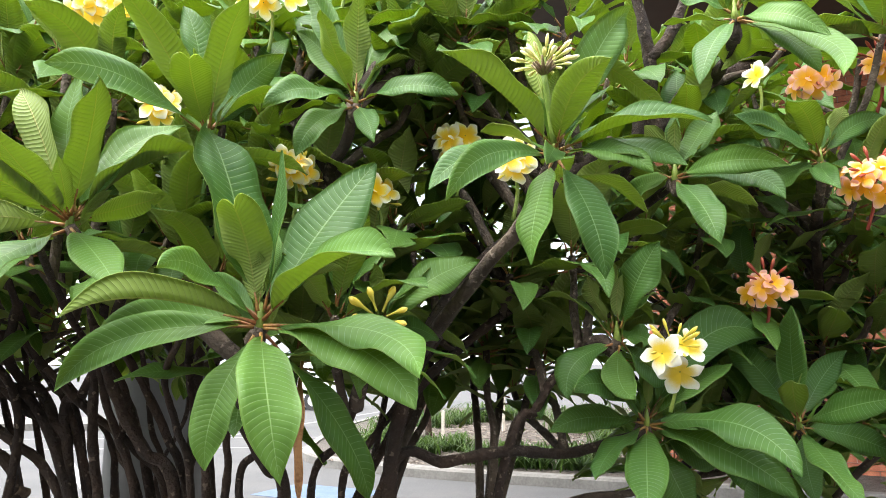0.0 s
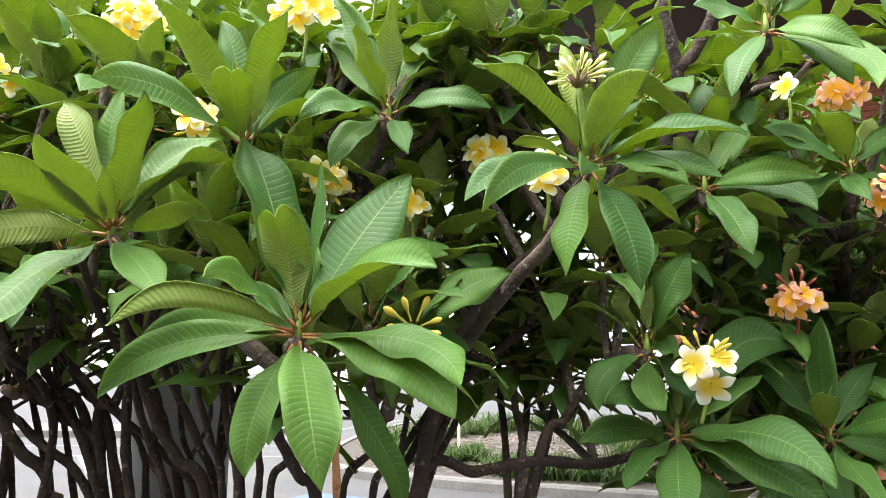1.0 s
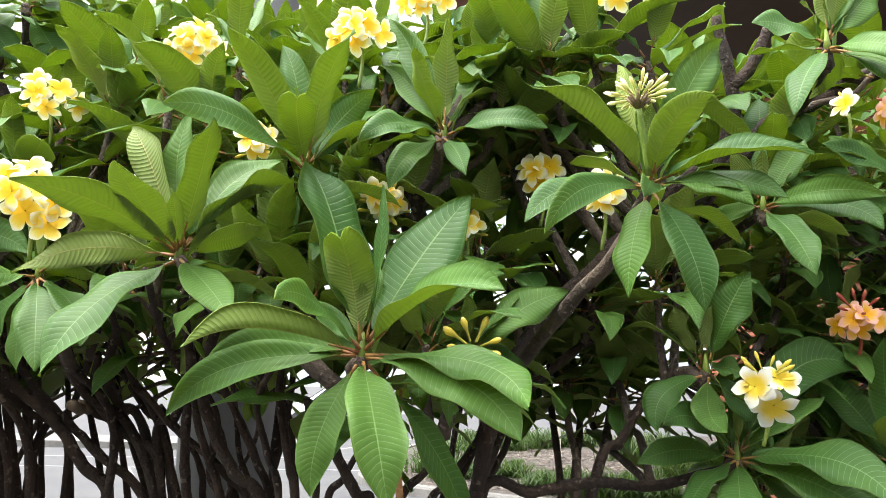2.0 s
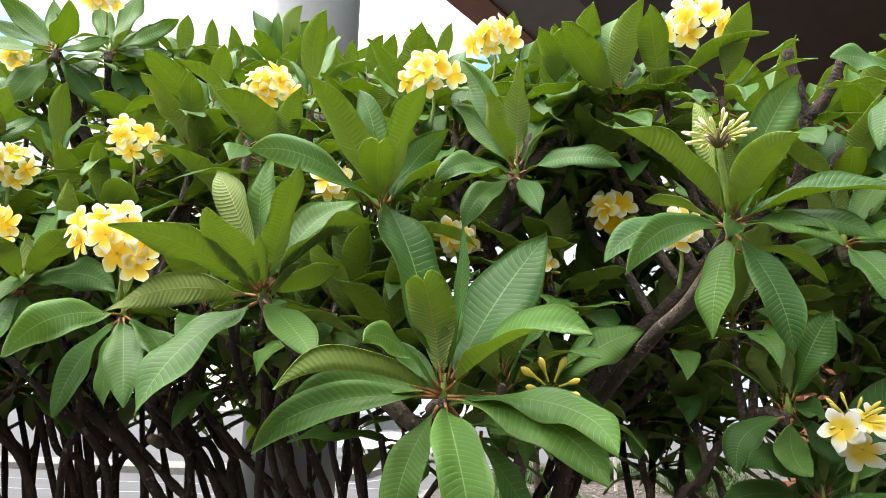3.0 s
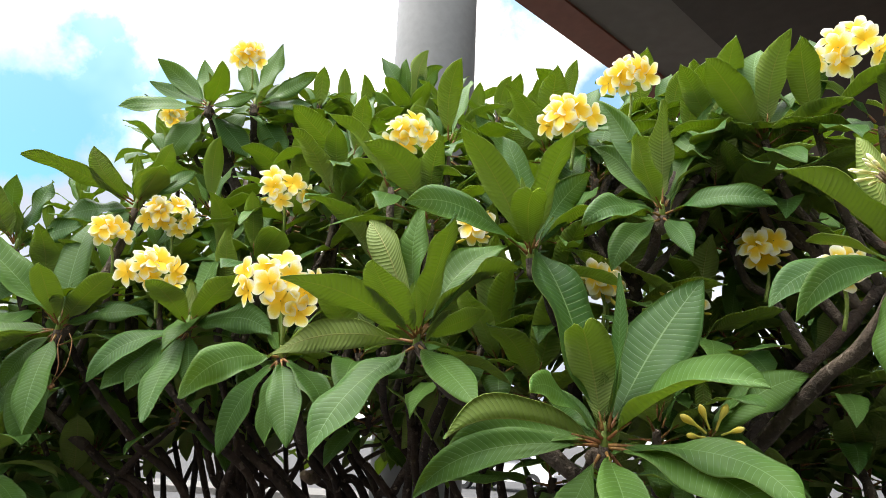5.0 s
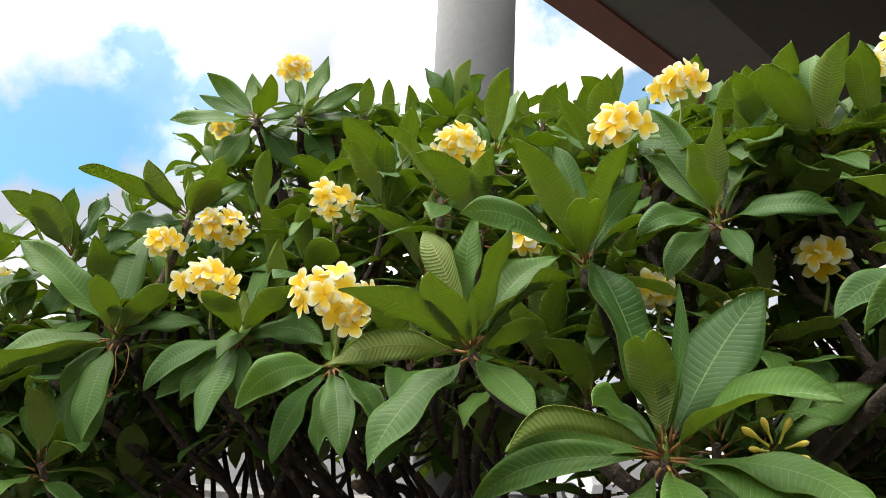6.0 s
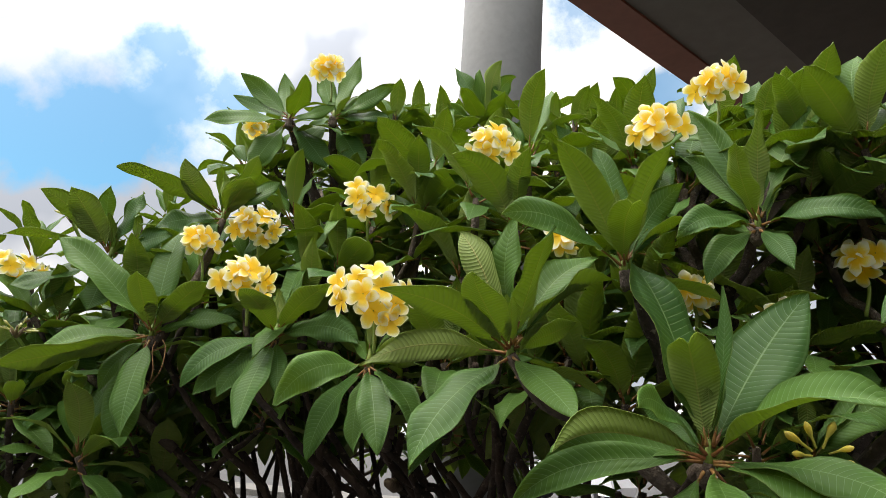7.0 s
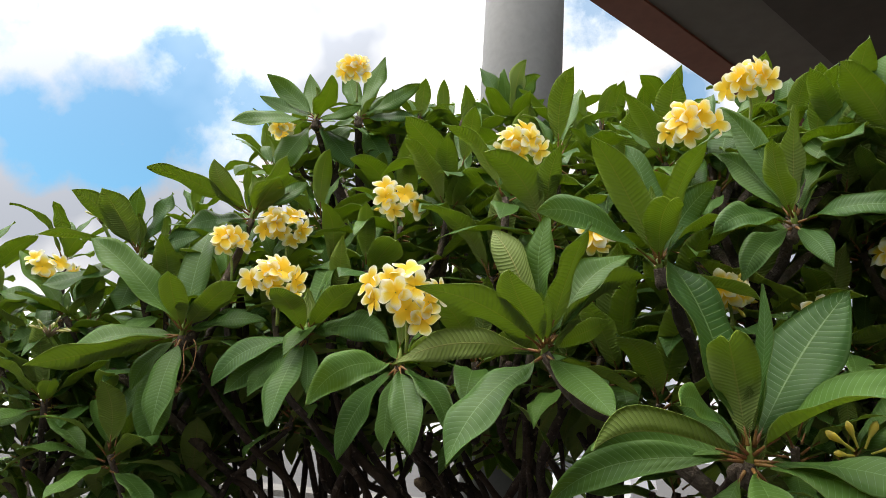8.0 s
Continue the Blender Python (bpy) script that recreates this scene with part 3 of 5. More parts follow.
def tuft(place, height, count, seed):
    rnd = random.Random(seed)
    bm = bmesh.new()
    for i in range(count):
        a = rnd.uniform(0, 6.28)
        foot = Vector((rnd.gauss(0, 0.42), rnd.gauss(0, 0.3), 0)) * height
        way = Vector((math.cos(a), math.sin(a), 0)) * abs(rnd.gauss(0.75, 0.45)) * height
        h = height * rnd.uniform(0.5, 1.1)
        s = Vector((-math.sin(a), math.cos(a), 0)) * 0.011
        pts = [foot, foot + way * 0.25 + Vector((0, 0, h * 0.55)), foot + way * 0.65 + Vector((0, 0, h * 0.9)), foot + way * 1.25 + Vector((0, 0, h * 0.55))]
        rows = [(bm.verts.new(p + s * k), bm.verts.new(p - s * k)) for p, k in zip(pts, (1, 1, 0.7, 0.1))]
        for p, q in zip(rows, rows[1:]):
            bm.faces.new((p[0], p[1], q[1], q[0]))
    ob = part("grass_tuft", bm, BLADE, None, "", False)
    ob.location = place
    return tagged(ob, "clump of strappy green grass on the mulch", "grass", "grass tufts")


_r = random.Random(3)
for i, (x, y, h) in enumerate(((-1.15, 12.6, 0.5), (-0.8, 12.0, 0.45), (-0.3, 11.9, 0.4), (0.2, 12.2, 0.4), (-1.0, 14.5, 0.55), (-0.2, 16.6, 0.6), (0.4, 17.4, 0.6), (0.9, 18.2, 0.6), (1.5, 18.8, 0.6), (2.2, 19, 0.6),
                               (0.9, 10.5, 0.42), (1.25, 10.3, 0.45), (1.75, 10.2, 0.45), (2.1, 10.0, 0.4), (0.55, 10.7, 0.35), (2.8, 12.5, 0.55), (3.2, 13.5, 0.6), (-0.6, 17, 0.6), (2.6, 15.5, 0.7), (3.4, 16.5, 0.7))):
    tuft((x, y, 0.11), h * (0.62 + 0.26 * _r.random()), 190, i)
bm = bmesh.new()
tube(bm, smooth_line([(-0.25, 13.9, 0.08), (-0.3, 13.9, 1.0), (-0.22, 13.9, 2.2), (-0.3, 14, 3.6)], 4), (0.068, 0.045), 10, 0, 0.2)
sapling = thing("young_tree", "slim grey-barked young tree in the mulch", "tree")
part("trunk", bm, BARK, sapling)
bm = bmesh.new()
_r = random.Random(8)
for i in range(420):
    c = Vector((-0.3, 14, 3.9)) + Vector((_r.gauss(0, 0.7), _r.gauss(0, 0.7), _r.gauss(0, 0.55)))
    s, t = Vector((_r.uniform(-1, 1), _r.uniform(-1, 1), _r.uniform(-1, 1))).normalized() * 0.07, Vector((_r.uniform(-1, 1), _r.uniform(-1, 1), _r.uniform(-1, 1))).normalized() * 0.035
    bm.faces.new([bm.verts.new(c + k) for k in (s, t, -s, -t)])
part("crown", bm, BLADE, sapling, "", False)
# loose chips of bark on the bed
_r = random.Random(19)
verts, faces = [], []
for i in range(2600):
    c = Vector((_r.uniform(-1.7, 2.8), _r.uniform(10.6, 17.5), 0.12))
    if c.y < 10.35 - 0.45 * c.x or c.x < -2.0:
        continue
    a, k, w = _r.uniform(0, 6.28), _r.uniform(0.025, 0.07), _r.uniform(0.008, 0.02)
    u, v, t = Vector((math.cos(a), math.sin(a), _r.uniform(-0.2, 0.3))) * k, Vector((-math.sin(a), math.cos(a), 0)) * w, Vector((0, 0, 0.012))
    n = len(verts)
    verts += [c - u - v, c + u - v, c + u + v, c - u + v, c - u * 0.8 + t, c + u * 0.8 + t]
    faces += [(n, n + 1, n + 5, n + 4), (n + 2, n + 3, n + 4, n + 5), (n + 3, n, n + 4), (n + 1, n + 2, n + 5)]
me = bpy.data.meshes.new("bark_chips")
me.from_pydata(verts, [], faces)
CHIP = Mat("bark_chip")
CHIP.link(CHIP.mix(CHIP.t.nodes.new("ShaderNodeNewGeometry").outputs["Random Per Island"], (0.035, 0.026, 0.020), (0.17, 0.145, 0.12)), CHIP.b.inputs["Base Color"])
CHIP.b.inputs["Roughness"].default_value = 0.9
me.materials.append(CHIP.m)
tagged(new("bark_chips", me), "loose grey-brown bark chips scattered on the bed", "mulch", kind="stuff")
STAKE = surface("pale_timber", (0.45, 0.42, 0.36), (0.62, 0.58, 0.50), 8.0, 0.85, 0.3)
for x, y, h in ((0.0, 13.6, 0.55), (1.25, 15.6, 0.85)):
    bm = bmesh.new()
    box(bm, (-0.028, -0.028, -0.05), (0.028, 0.028, h), 0, 0.004)
    o = part("stake", bm, STAKE, None, "", False)
    o.location = (x, y, 0.115)
    tagged(o, "pale weathered timber stake in the mulch", "stake", "bed stakes")

# painted lines, the far kerb and path
for i, (x, y, w, l, a, m) in enumerate(((-9, 15.2, 14, 0.12, 4, PAINT), (-8, 13.4, 12, 0.12, 4, PAINT), (-3.2, 20, 0.12, 9, -18, PAINT), (-1.45, 9.0, 1.3, 0.9, -27, BLUE), (-5.6, 11.5, 0.12, 5, 30, PAINT))):
    bm = bmesh.new()
    box(bm, (-w / 2, -l / 2, -0.01), (w / 2, l / 2, 0.004))
    o = setting("road_marking", bm, m, "worn blue bay paint on the asphalt" if m is BLUE else "worn white line on the asphalt")
    o.matrix_world = pose(x, y, 0, 0, 0, a)
bm = bmesh.new()
box(bm, (-60, 17.2, -0.05), (-4.3, 17.5, 0.15), 0, 0.02)
setting("kerb_far", bm, CONCRETE, "long pale kerb along the far side of the car park")
bm = bmesh.new()
box(bm, (-60, 17.5, -0.05), (-4.3, 19.5, 0.14))
setting("pavement", bm, surface("pale_paving", (0.11, 0.105, 0.095), (0.15, 0.145, 0.135), 2.0, 0.9, 0.2), "pale concrete footpath behind the far kerb")

# parked car
WHITE = surface("white_car_paint", (0.72, 0.73, 0.74), (0.78, 0.79, 0.80), 1.0, 0.25, 0.0)
GLASS = surface("dark_glass", (0.02, 0.03, 0.035), (0.04, 0.05, 0.055), 1.0, 0.05, 0.0)
RUBBER = surface("tyre_rubber", (0.015, 0.015, 0.015), (0.03, 0.03, 0.03), 30.0, 0.8, 0.2)
RIM = surface("wheel_rim", (0.35, 0.35, 0.36), (0.5, 0.5, 0.5), 12.0, 0.35, 0.0)


def parked_car(m, paint, label):
    car = thing("parked_car", label, "car")
    car.matrix_world = m
    profile = [(-2.1, 0.35), (-2.15, 0.62), (-2.0, 0.85), (-1.15, 0.95), (-0.45, 1.42), (0.9, 1.45), (1.6, 1.02), (2.05, 0.95), (2.12, 0.6), (2.05, 0.33)]
    bm = bmesh.new()
    rows = []
    for y, k in ((-0.86, 0.0), (-0.78, 1.0), (0.78, 1.0), (0.86, 0.0)):
        rows.append([bm.verts.new((x * (0.985 + 0.015 * k), y * (0.82 if z > 1.2 else 1.0), z if k else min(z, 0.93) - (0.0 if z < 0.9 else 0.02))) for x, z in profile])
    for a, b in zip(rows, rows[1:]):
        for i in range(len(profile)):
            j = (i + 1) % len(profile)
            bm.faces.new((a[i], a[j], b[j], b[i]))
    for r in (rows[0], rows[-1][::-1]):
        bm.faces.new(r)
    bmesh.ops.recalc_face_normals(bm, faces=bm.faces[:])
    part("body", bm, paint, car, "", False)
    for s in (-1, 1):
        bm = bmesh.new()
        vs = [bm.verts.new((x, s * y, z)) for x, y, z in ((-0.85, 0.80, 0.99), (1.35, 0.80, 1.02), (0.85, 0.665, 1.38), (-0.42, 0.665, 1.36))]
        bm.faces.new(vs)
        bmesh.ops.solidify(bm, geom=bm.faces[:], thickness=0.02)
        o = part("side_window", bm, GLASS, car, "", False)
        o.location = (0, s * 0.03, 0)
        for x in (-1.35, 1.3):
            bm = bmesh.new()
            tube(bm, [Vector((x, s * 0.68, 0.31)), Vector((x, s * 0.885, 0.31))], (0.31, 0.31), 24)
            wheel = part("wheel", bm, RUBBER, car, "black tyre", False)
            bm = bmesh.new()
            tube(bm, [Vector((x, s * 0.86, 0.31)), Vector((x, s * 0.892, 0.31))], (0.19, 0.17), 16)
            part("rim", bm, RIM, wheel, "grey metal rim", False)
    bm = bmesh.new()
    vs = [bm.verts.new(v) for v in ((-1.16, -0.68, 0.98), (-1.16, 0.68, 0.98), (-0.50, 0.58, 1.41), (-0.50, -0.58, 1.41))]
    bm.faces.new(vs)
    bmesh.ops.solidify(bm, geom=bm.faces[:], thickness=0.02)
    o = part("windscreen", bm, GLASS, car, "", False)
    o.location = (-0.03, 0, 0.02)
    return car


parked_car(pose(-5.15, 25.7, 0, 0, 0, -20), WHITE, "white hatchback car parked across the street")

# ---- the frangipani bushes ----
WHORLS, FILL, HEADS, BOUGHS = {}, {}, [], []
WHORLS["main"] = ((-0.305, 1.239, 1.567), [
    (-64, -54, 0.272, 0.167, 0.058, 0.105, 10, 22), (-155, -72, 0.224, 0.089, 0.001, 0.076, 79, 19), (-133, -1, 0.31, 0.107, 0.089, 0.104, -63, 64),
    (169, -12, 0.311, 0.173, -0.079, 0.07, 118, 27), (175, -17, 0.358, 0.119, -0.088, 0.074, 119, 28), (-113, 15, 0.236, 0.17, 0.096, 0.055, 92, 12),
    (140, 27, 0.177, 0.07, -0.001, 0.043, 118, 19), (144, 65, 0.389, 0.102, -0.051, 0.142, 3, 22), (31, 55, 0.349, 0.012, -0.055, 0.146, -48, 12),
    (-44, 13, 0.332, 0.124, -0.026, 0.12, -49, 43), (-28, -23, 0.316, 0.111, -0.069, 0.109, -48, 12), (-37, -13, 0.342, 0.09, -0.176, 0.089, -41, 10),
    (42, -53, 0.367, 0.022, 0.1, 0.091, -89), (-104, 60, 0.185, 0.12, 0.03, 0.092, -12, 26, 0.17),
    (-32, 84, 0.271, -0.038, 0.007, 0.036, -101),
])
WHORLS["mainbud"] = ((-0.131, 1.481, 1.571), [
    (17, 32, 0.245, 0.08, -0.02, 0.095, -75, 14), (120, -60, 0.143, 0.103, -0.052, 0.076, 115), (38, -8, 0.146, 0.114, -0.011, 0.076, -62),
])
WHORLS["left"] = ((-0.678, 1.321, 1.751), [
    (-127, 14, 0.306, 0.052, -0.084, 0.079, -45, 17), (-91, 21, 0.268, 0.024, 0.036, 0.089, 6, 19), (164, 62, 0.282, 0.094, -0.095, 0.078, -120, 4),
    (4, 91, 0.27, 0.092, -0.016, 0.09, -77, 17), (-57, 41, 0.291, 0.132, -0.037, 0.089, -53, 22), (-76, 37, 0.14, -0.024, -0.012, 0.038, -60, 16),
    (41, 47, 0.285, 0.118, 0.02, 0.103, -49, 23), (32, 36, 0.275, 0.099, 0.039, 0.113, 12, 36), (61, 23, 0.213, -0.01, -0.014, 0.063, 85, 18),
    (174, -5, 0.347, 0.099, 0.011, 0.072, -119, 15), (-119, -43, 0.319, 0.105, -0.007, 0.104, 21, 15), (-44, -29, 0.251, 0.029, -0.002, 0.08, -31, 17),
])
WHORLS["topleft"] = ((-0.462, 1.4, 1.94), [
    (-117, 42, 0.295, 0.086, 0.028, 0.095, 2, 20), (-55, 43, 0.289, 0.13, 0.014, 0.092, -39, 20), (-80, 13, 0.238, 0.054, 0.031, 0.076, -8, 22, 0.13),
    (-132, 10, 0.3, 0.141, 0.032, 0.096, 88, 13), (155, 75, 0.278, 0.08, -0.021, 0.073, 43, 21), (47, 52, 0.266, 0.024, -0.083, 0.078, -110, 9),
    (-93, 59, 0.147, 0.086, 0.031, 0.045, 60, 15),
])
WHORLS["topmid"] = ((-0.193, 1.567, 2.072), [
    (28, 59, 0.397, 0.004, -0.183, 0.102, -37, 12), (-102, 26, 0.23, 0.02, 0.035, 0.071, 40, 16), (-81, 75, 0.233, 0.078, -0.003, 0.073, -50, 16),
    (149, 63, 0.349, 0.057, -0.033, 0.074, 119, 27), (150, 49, 0.251, 0.061, -0.02, 0.072, 118, 21), (-138, -45, 0.194, 0.13, -0.032, 0.071, 62, 22),
    (-68, -41, 0.183, 0.07, 0.001, 0.053, -49, 18), (-24, -5, 0.238, 0.099, 0.058, 0.072, -87, 23), (-135, -16, 0.233, 0.141, -0.029, 0.07, 75, 19),
])
WHORLS["bud"] = ((0.204, 1.31, 1.883), [
    (-151, 30, 0.272, 0.008, -0.066, 0.107, 14, 49), (-152, -26, 0.241, 0.179, -0.048, 0.063, 97, 20), (-171, -18, 0.234, 0.169, 0.053, 0.072, 73, 13),
    (-76, 19, 0.236, 0.084, 0.067, 0.068, 33, 21), (21, 60, 0.341, 0.065, 0.049, 0.088, -106, 28), (-23, 4, 0.264, 0.093, 0.024, 0.092, -47, 43),
    (-23, -12, 0.227, 0.11, -0.012, 0.069, -64, 17), (-30, -18, 0.177, 0.134, -0.006, 0.058, -69, 17), (-133, -70, 0.209, 0.105, -0.024, 0.078, -7, 16),
    (-44, -68, 0.239, 0.102, 0.054, 0.087, -40, 22), (-108, -25, 0.093, 0.2, -0.1, 0.047, 61), (110, 71, 0.269, 0.037, -0.025, 0.078, -115),
])
WHORLS["white"] = ((0.472, 1.756, 1.365), [
    (28, 24, 0.469, 0.212, 0.019, 0.132, -82, 31), (-48, -13, 0.346, 0.157, -0.077, 0.12, -48, 17), (-36, -23, 0.33, 0.078, -0.002, 0.11, -54, 16),
    (-106, -31, 0.281, 0.027, 0.004, 0.095, 2, 16), (-135, -25, 0.228, 0.064, 0.044, 0.075, -4, 17), (-169, -4, 0.227, 0.102, 0.02, 0.074, 79, 15),
    (-143, 16, 0.245, 0.177, 0.037, 0.072, 87, 16), (30, -21, 0.271, -0.055, 0.041, 0.081, -114, 17), (17, -62, 0.236, -0.018, 0.03, 0.109, -102),
    (17, 28, 0.266, 0.033, 0.022, 0.074, -20), (16, -18, 0.243, -0.012, 0.057, 0.083, -69),
])
WHORLS["midright"] = ((0.393, 1.682, 1.56), [
    (-40, 62, 0.213, 0.038, 0.006, 0.104, -105), (142, 81, 0.173, 0.034, 0.005, 0.087, -82), (-167, -47, 0.166, 0.2, 0.1, 0.084, 53),
    (2, -13, 0.076, 0.198, -0.023, 0.087, -50), (133, 62, 0.145, -0.069, -0.014, 0.079, -83), (22, -29, 0.17, -0.086, 0.011, 0.087, -101),
    (-71, -65, 0.128, -0.2, 0.065, 0.087, -5),
])
WHORLS["shoot"] = ((0.908, 1.932, 1.346), [
    (63, 87, 0.286, 0.063, -0.025, 0.09, 42, 18), (114, 42, 0.299, 0.055, -0.002, 0.105, 40, 17), (-67, 15, 0.287, 0.025, 0.042, 0.091, -100, 20),
    (5, -17, 0.281, 0.062, -0.073, 0.077, -118, 14), (-88, -29, 0.283, 0.032, 0.043, 0.092, 10, 17), (22, 44, 0.249, 0.045, -0.027, 0.078, -92, 14),
    (-117, 28, 0.217, 0.079, 0.025, 0.072, -3, 19), (-70, -80, 0.162, -0.044, 0.007, 0.101, 0), (170, -49, 0.146, -0.032, 0.008, 0.089, 41),
])
WHORLS["pink"] = ((0.962, 1.829, 2.015), [
    (-131, 18, 0.256, 0.113, -0.033, 0.077, 1, 23), (-174, 25, 0.236, 0.061, -0.006, 0.075, 97, 16), (12, 27, 0.238, 0.128, 0.007, 0.061, -119, 18),
    (-106, -32, 0.204, 0.072, 0.092, 0.06, -19, 18), (158, -23, 0.15, 0.049, -0.007, 0.098, 65), (9, -21, 0.18, 0.049, 0.011, 0.091, -86),
    (21, 57, 0.16, -0.015, 0.015, 0.081, 102), (157, 41, 0.222, 0.002, 0, 0.089, 68),
])
WHORLS["topright"] = ((0.625, 1.491, 2.237), [
    (-138, -49, 0.239, 0.1, -0.022, 0.078, 3, 21), (-68, -31, 0.254, 0.094, 0.067, 0.06, -88, 22), (-33, -45, 0.205, 0.105, -0.02, 0.067, -71, 16),
    (76, -5, 0.242, 0.052, 0.111, 0.063, -48, 25), (-71, -41, 0.331, 0.079, -0.199, 0.064, -44, 15), (-177, 17, 0.152, 0.109, 0.021, 0.082, 84),
    (18, 71, 0.174, 0.042, 0.033, 0.082, 115), (22, 45, 0.229, 0.022, 0.027, 0.082, -100),
])
WHORLS["right"] = ((0.551, 1.71, 1.94), [
    (-55, -7, 0.275, 0.073, 0.06, 0.073, -118, 25), (-54, -20, 0.274, 0.131, -0.116, 0.074, -60, 12), (-85, -42, 0.274, 0.092, 0.012, 0.089, -11, 24),
    (112, -2, 0.203, 0.054, 0.018, 0.062, 108, 16), (144, 64, 0.131, 0.001, -0.018, 0.085, -68), (21, 52, 0.202, 0.018, 0.013, 0.091, -32),
])
WHORLS["lefttwo"] = ((-1.447, 1.65, 1.83), [
    (-152, -33, 0.271, 0.152, -0.005, 0.088, 76, 18), (-154, -40, 0.253, 0.055, 0.001, 0.082, 91, 15), (-144, -52, 0.208, 0.072, -0.001, 0.069, 78, 16),
    (-78, -52, 0.306, 0.034, 0.02, 0.107, -27, 16), (-50, -51, 0.197, 0.059, -0.016, 0.059, -34, 16), (-23, 27, 0.257, 0.037, 0.052, 0.081, 21, 17),
    (-81, 16, 0.254, 0.064, -0.014, 0.084, -22, 20), (91, 63, 0.283, 0.024, -0.041, 0.096, 18, 18), (-10, -5, 0.286, 0.131, 0.009, 0.094, -94, 17),
])
WHORLS["leftthree"] = ((-1.113, 1.57, 1.752), [
    (-114, -25, 0.279, 0.155, 0.016, 0.091, 96, 12), (167, -54, 0.288, 0.147, 0.041, 0.092, 119, 14), (-53, -49, 0.272, 0.075, 0.012, 0.087, -21, 20),
    (-115, -86, 0.203, 0.059, 0.003, 0.066, 11, 15), (-31, -37, 0.254, 0.086, -0.059, 0.085, -10, 17), (-30, 7, 0.334, 0.014, 0.069, 0.068, 71, 16),
])
WHORLS["leftfour"] = ((-1.871, 1.638, 1.829), [
    (-157, 40, 0.409, 0.044, -0.053, 0.133, 62, 22), (112, 71, 0.36, 0.052, -0.012, 0.134, 30, 19), (-62, 27, 0.277, 0.045, 0.031, 0.089, 7, 19),
    (-15, 31, 0.262, 0.04, 0.02, 0.085, 20, 15), (-154, -18, 0.345, 0.119, -0.009, 0.111, 64, 19), (-64, -65, 0.308, 0.084, 0.021, 0.105, -28, 18),
    (-153, -16, 0.445, -0.018, -0.087, 0.118, -34, 13), (18, 11, 0.248, 0.077, 0.013, 0.08, -67, 17), (-165, -52, 0.201, 0.109, -0.02, 0.066, 112, 18),
    (-150, -84, 0.315, 0.066, -0.001, 0.13, 103), (37, 19, 0.252, 0.034, 0.001, 0.099, -60),
])
WHORLS["back"] = ((-1.752, 2.036, 2.695), [
    (-165, 41, 0.266, 0.021, 0.052, 0.08, 118, 13), (-158, 20, 0.222, 0.004, 0.047, 0.069, 84, 12), (-142, -11, 0.292, 0.044, -0.003, 0.093, 78, 15),
    (139, 59, 0.278, -0.085, 0.035, 0.079, 38, 13), (-48, 9, 0.279, -0.052, -0.011, 0.092, -30, 15), (-2, 9, 0.187, -0.042, -0.008, 0.058, -116, 15),
    (148, 44, 0.245, -0.09, 0.057, 0.07, 47, 12), (-148, -61, 0.217, 0.025, 0.002, 0.119, 94), (21, -48, 0.223, 0.033, -0.005, 0.109, -91),
])
WHORLS["backtwo"] = ((-1.627, 2.139, 2.734), [
    (60, 73, 0.289, -0.021, -0.061, 0.09, -40, 13), (-2, 23, 0.261, -0.031, -0.0, 0.084, -116, 16), (5, -2, 0.219, 0.009, 0.015, 0.069, -87, 17),
    (152, 62, 0.271, -0.043, 0.053, 0.078, 44, 13), (75, 43, 0.252, -0.046, -0.033, 0.074, -88, 13), (155, 3, 0.163, 0.006, 0.02, 0.052, 118, 15),
    (18, -55, 0.217, 0, -0.001, 0.112, -88), (-154, -47, 0.14, 0.044, -0.009, 0.097, 88),
])
WHORLS["backthree"] = ((-1.144, 2.561, 2.802), [
    (-175, 64, 0.335, 0.041, -0.063, 0.099, 55, 21), (45, 83, 0.335, 0.101, 0.044, 0.098, 92, 15), (60, 65, 0.333, 0.137, 0.023, 0.091, -118, 19),
    (-100, 22, 0.252, 0.065, 0.013, 0.081, -4, 18), (-59, 17, 0.252, 0.022, 0.032, 0.079, -21, 16), (177, 81, 0.288, -0.004, -0.039, 0.085, 43, 17),
    (-117, 13, 0.236, 0.003, 0.008, 0.075, 108, 15), (53, 52, 0.244, 0.012, -0.037, 0.074, -118, 14),
])
WHORLS["flowerback"] = ((-0.995, 2.136, 2.388), [
    (-154, 18, 0.176, 0.013, -0.001, 0.099, 68), (-50, 46, 0.153, 0.05, -0.007, 0.121, -37), (-151, -25, 0.218, 0.01, -0.005, 0.099, 80),
    (9, 3, 0.18, 0.069, 0.005, 0.108, -76), (5, -68, 0.203, -0.011, 0.006, 0.108, -72), (-160, -57, 0.209, -0.027, 0.002, 0.108, 86),
    (30, 57, 0.227, 0.025, -0.001, 0.099, -56),
])
WHORLS["upright"] = ((-0.55, 2.021, 2.321), [
    (-127, 71, 0.239, -0.024, 0.007, 0.096, 5), (-145, 42, 0.265, -0.021, 0.002, 0.108, 93), (-30, 55, 0.195, 0.028, 0.003, 0.096, -15),
    (-154, -35, 0.198, 0.036, -0.017, 0.096, 63), (13, -34, 0.168, 0.032, 0.001, 0.088, -75), (-99, -81, 0.177, 0.022, -0.001, 0.104, -12),
])
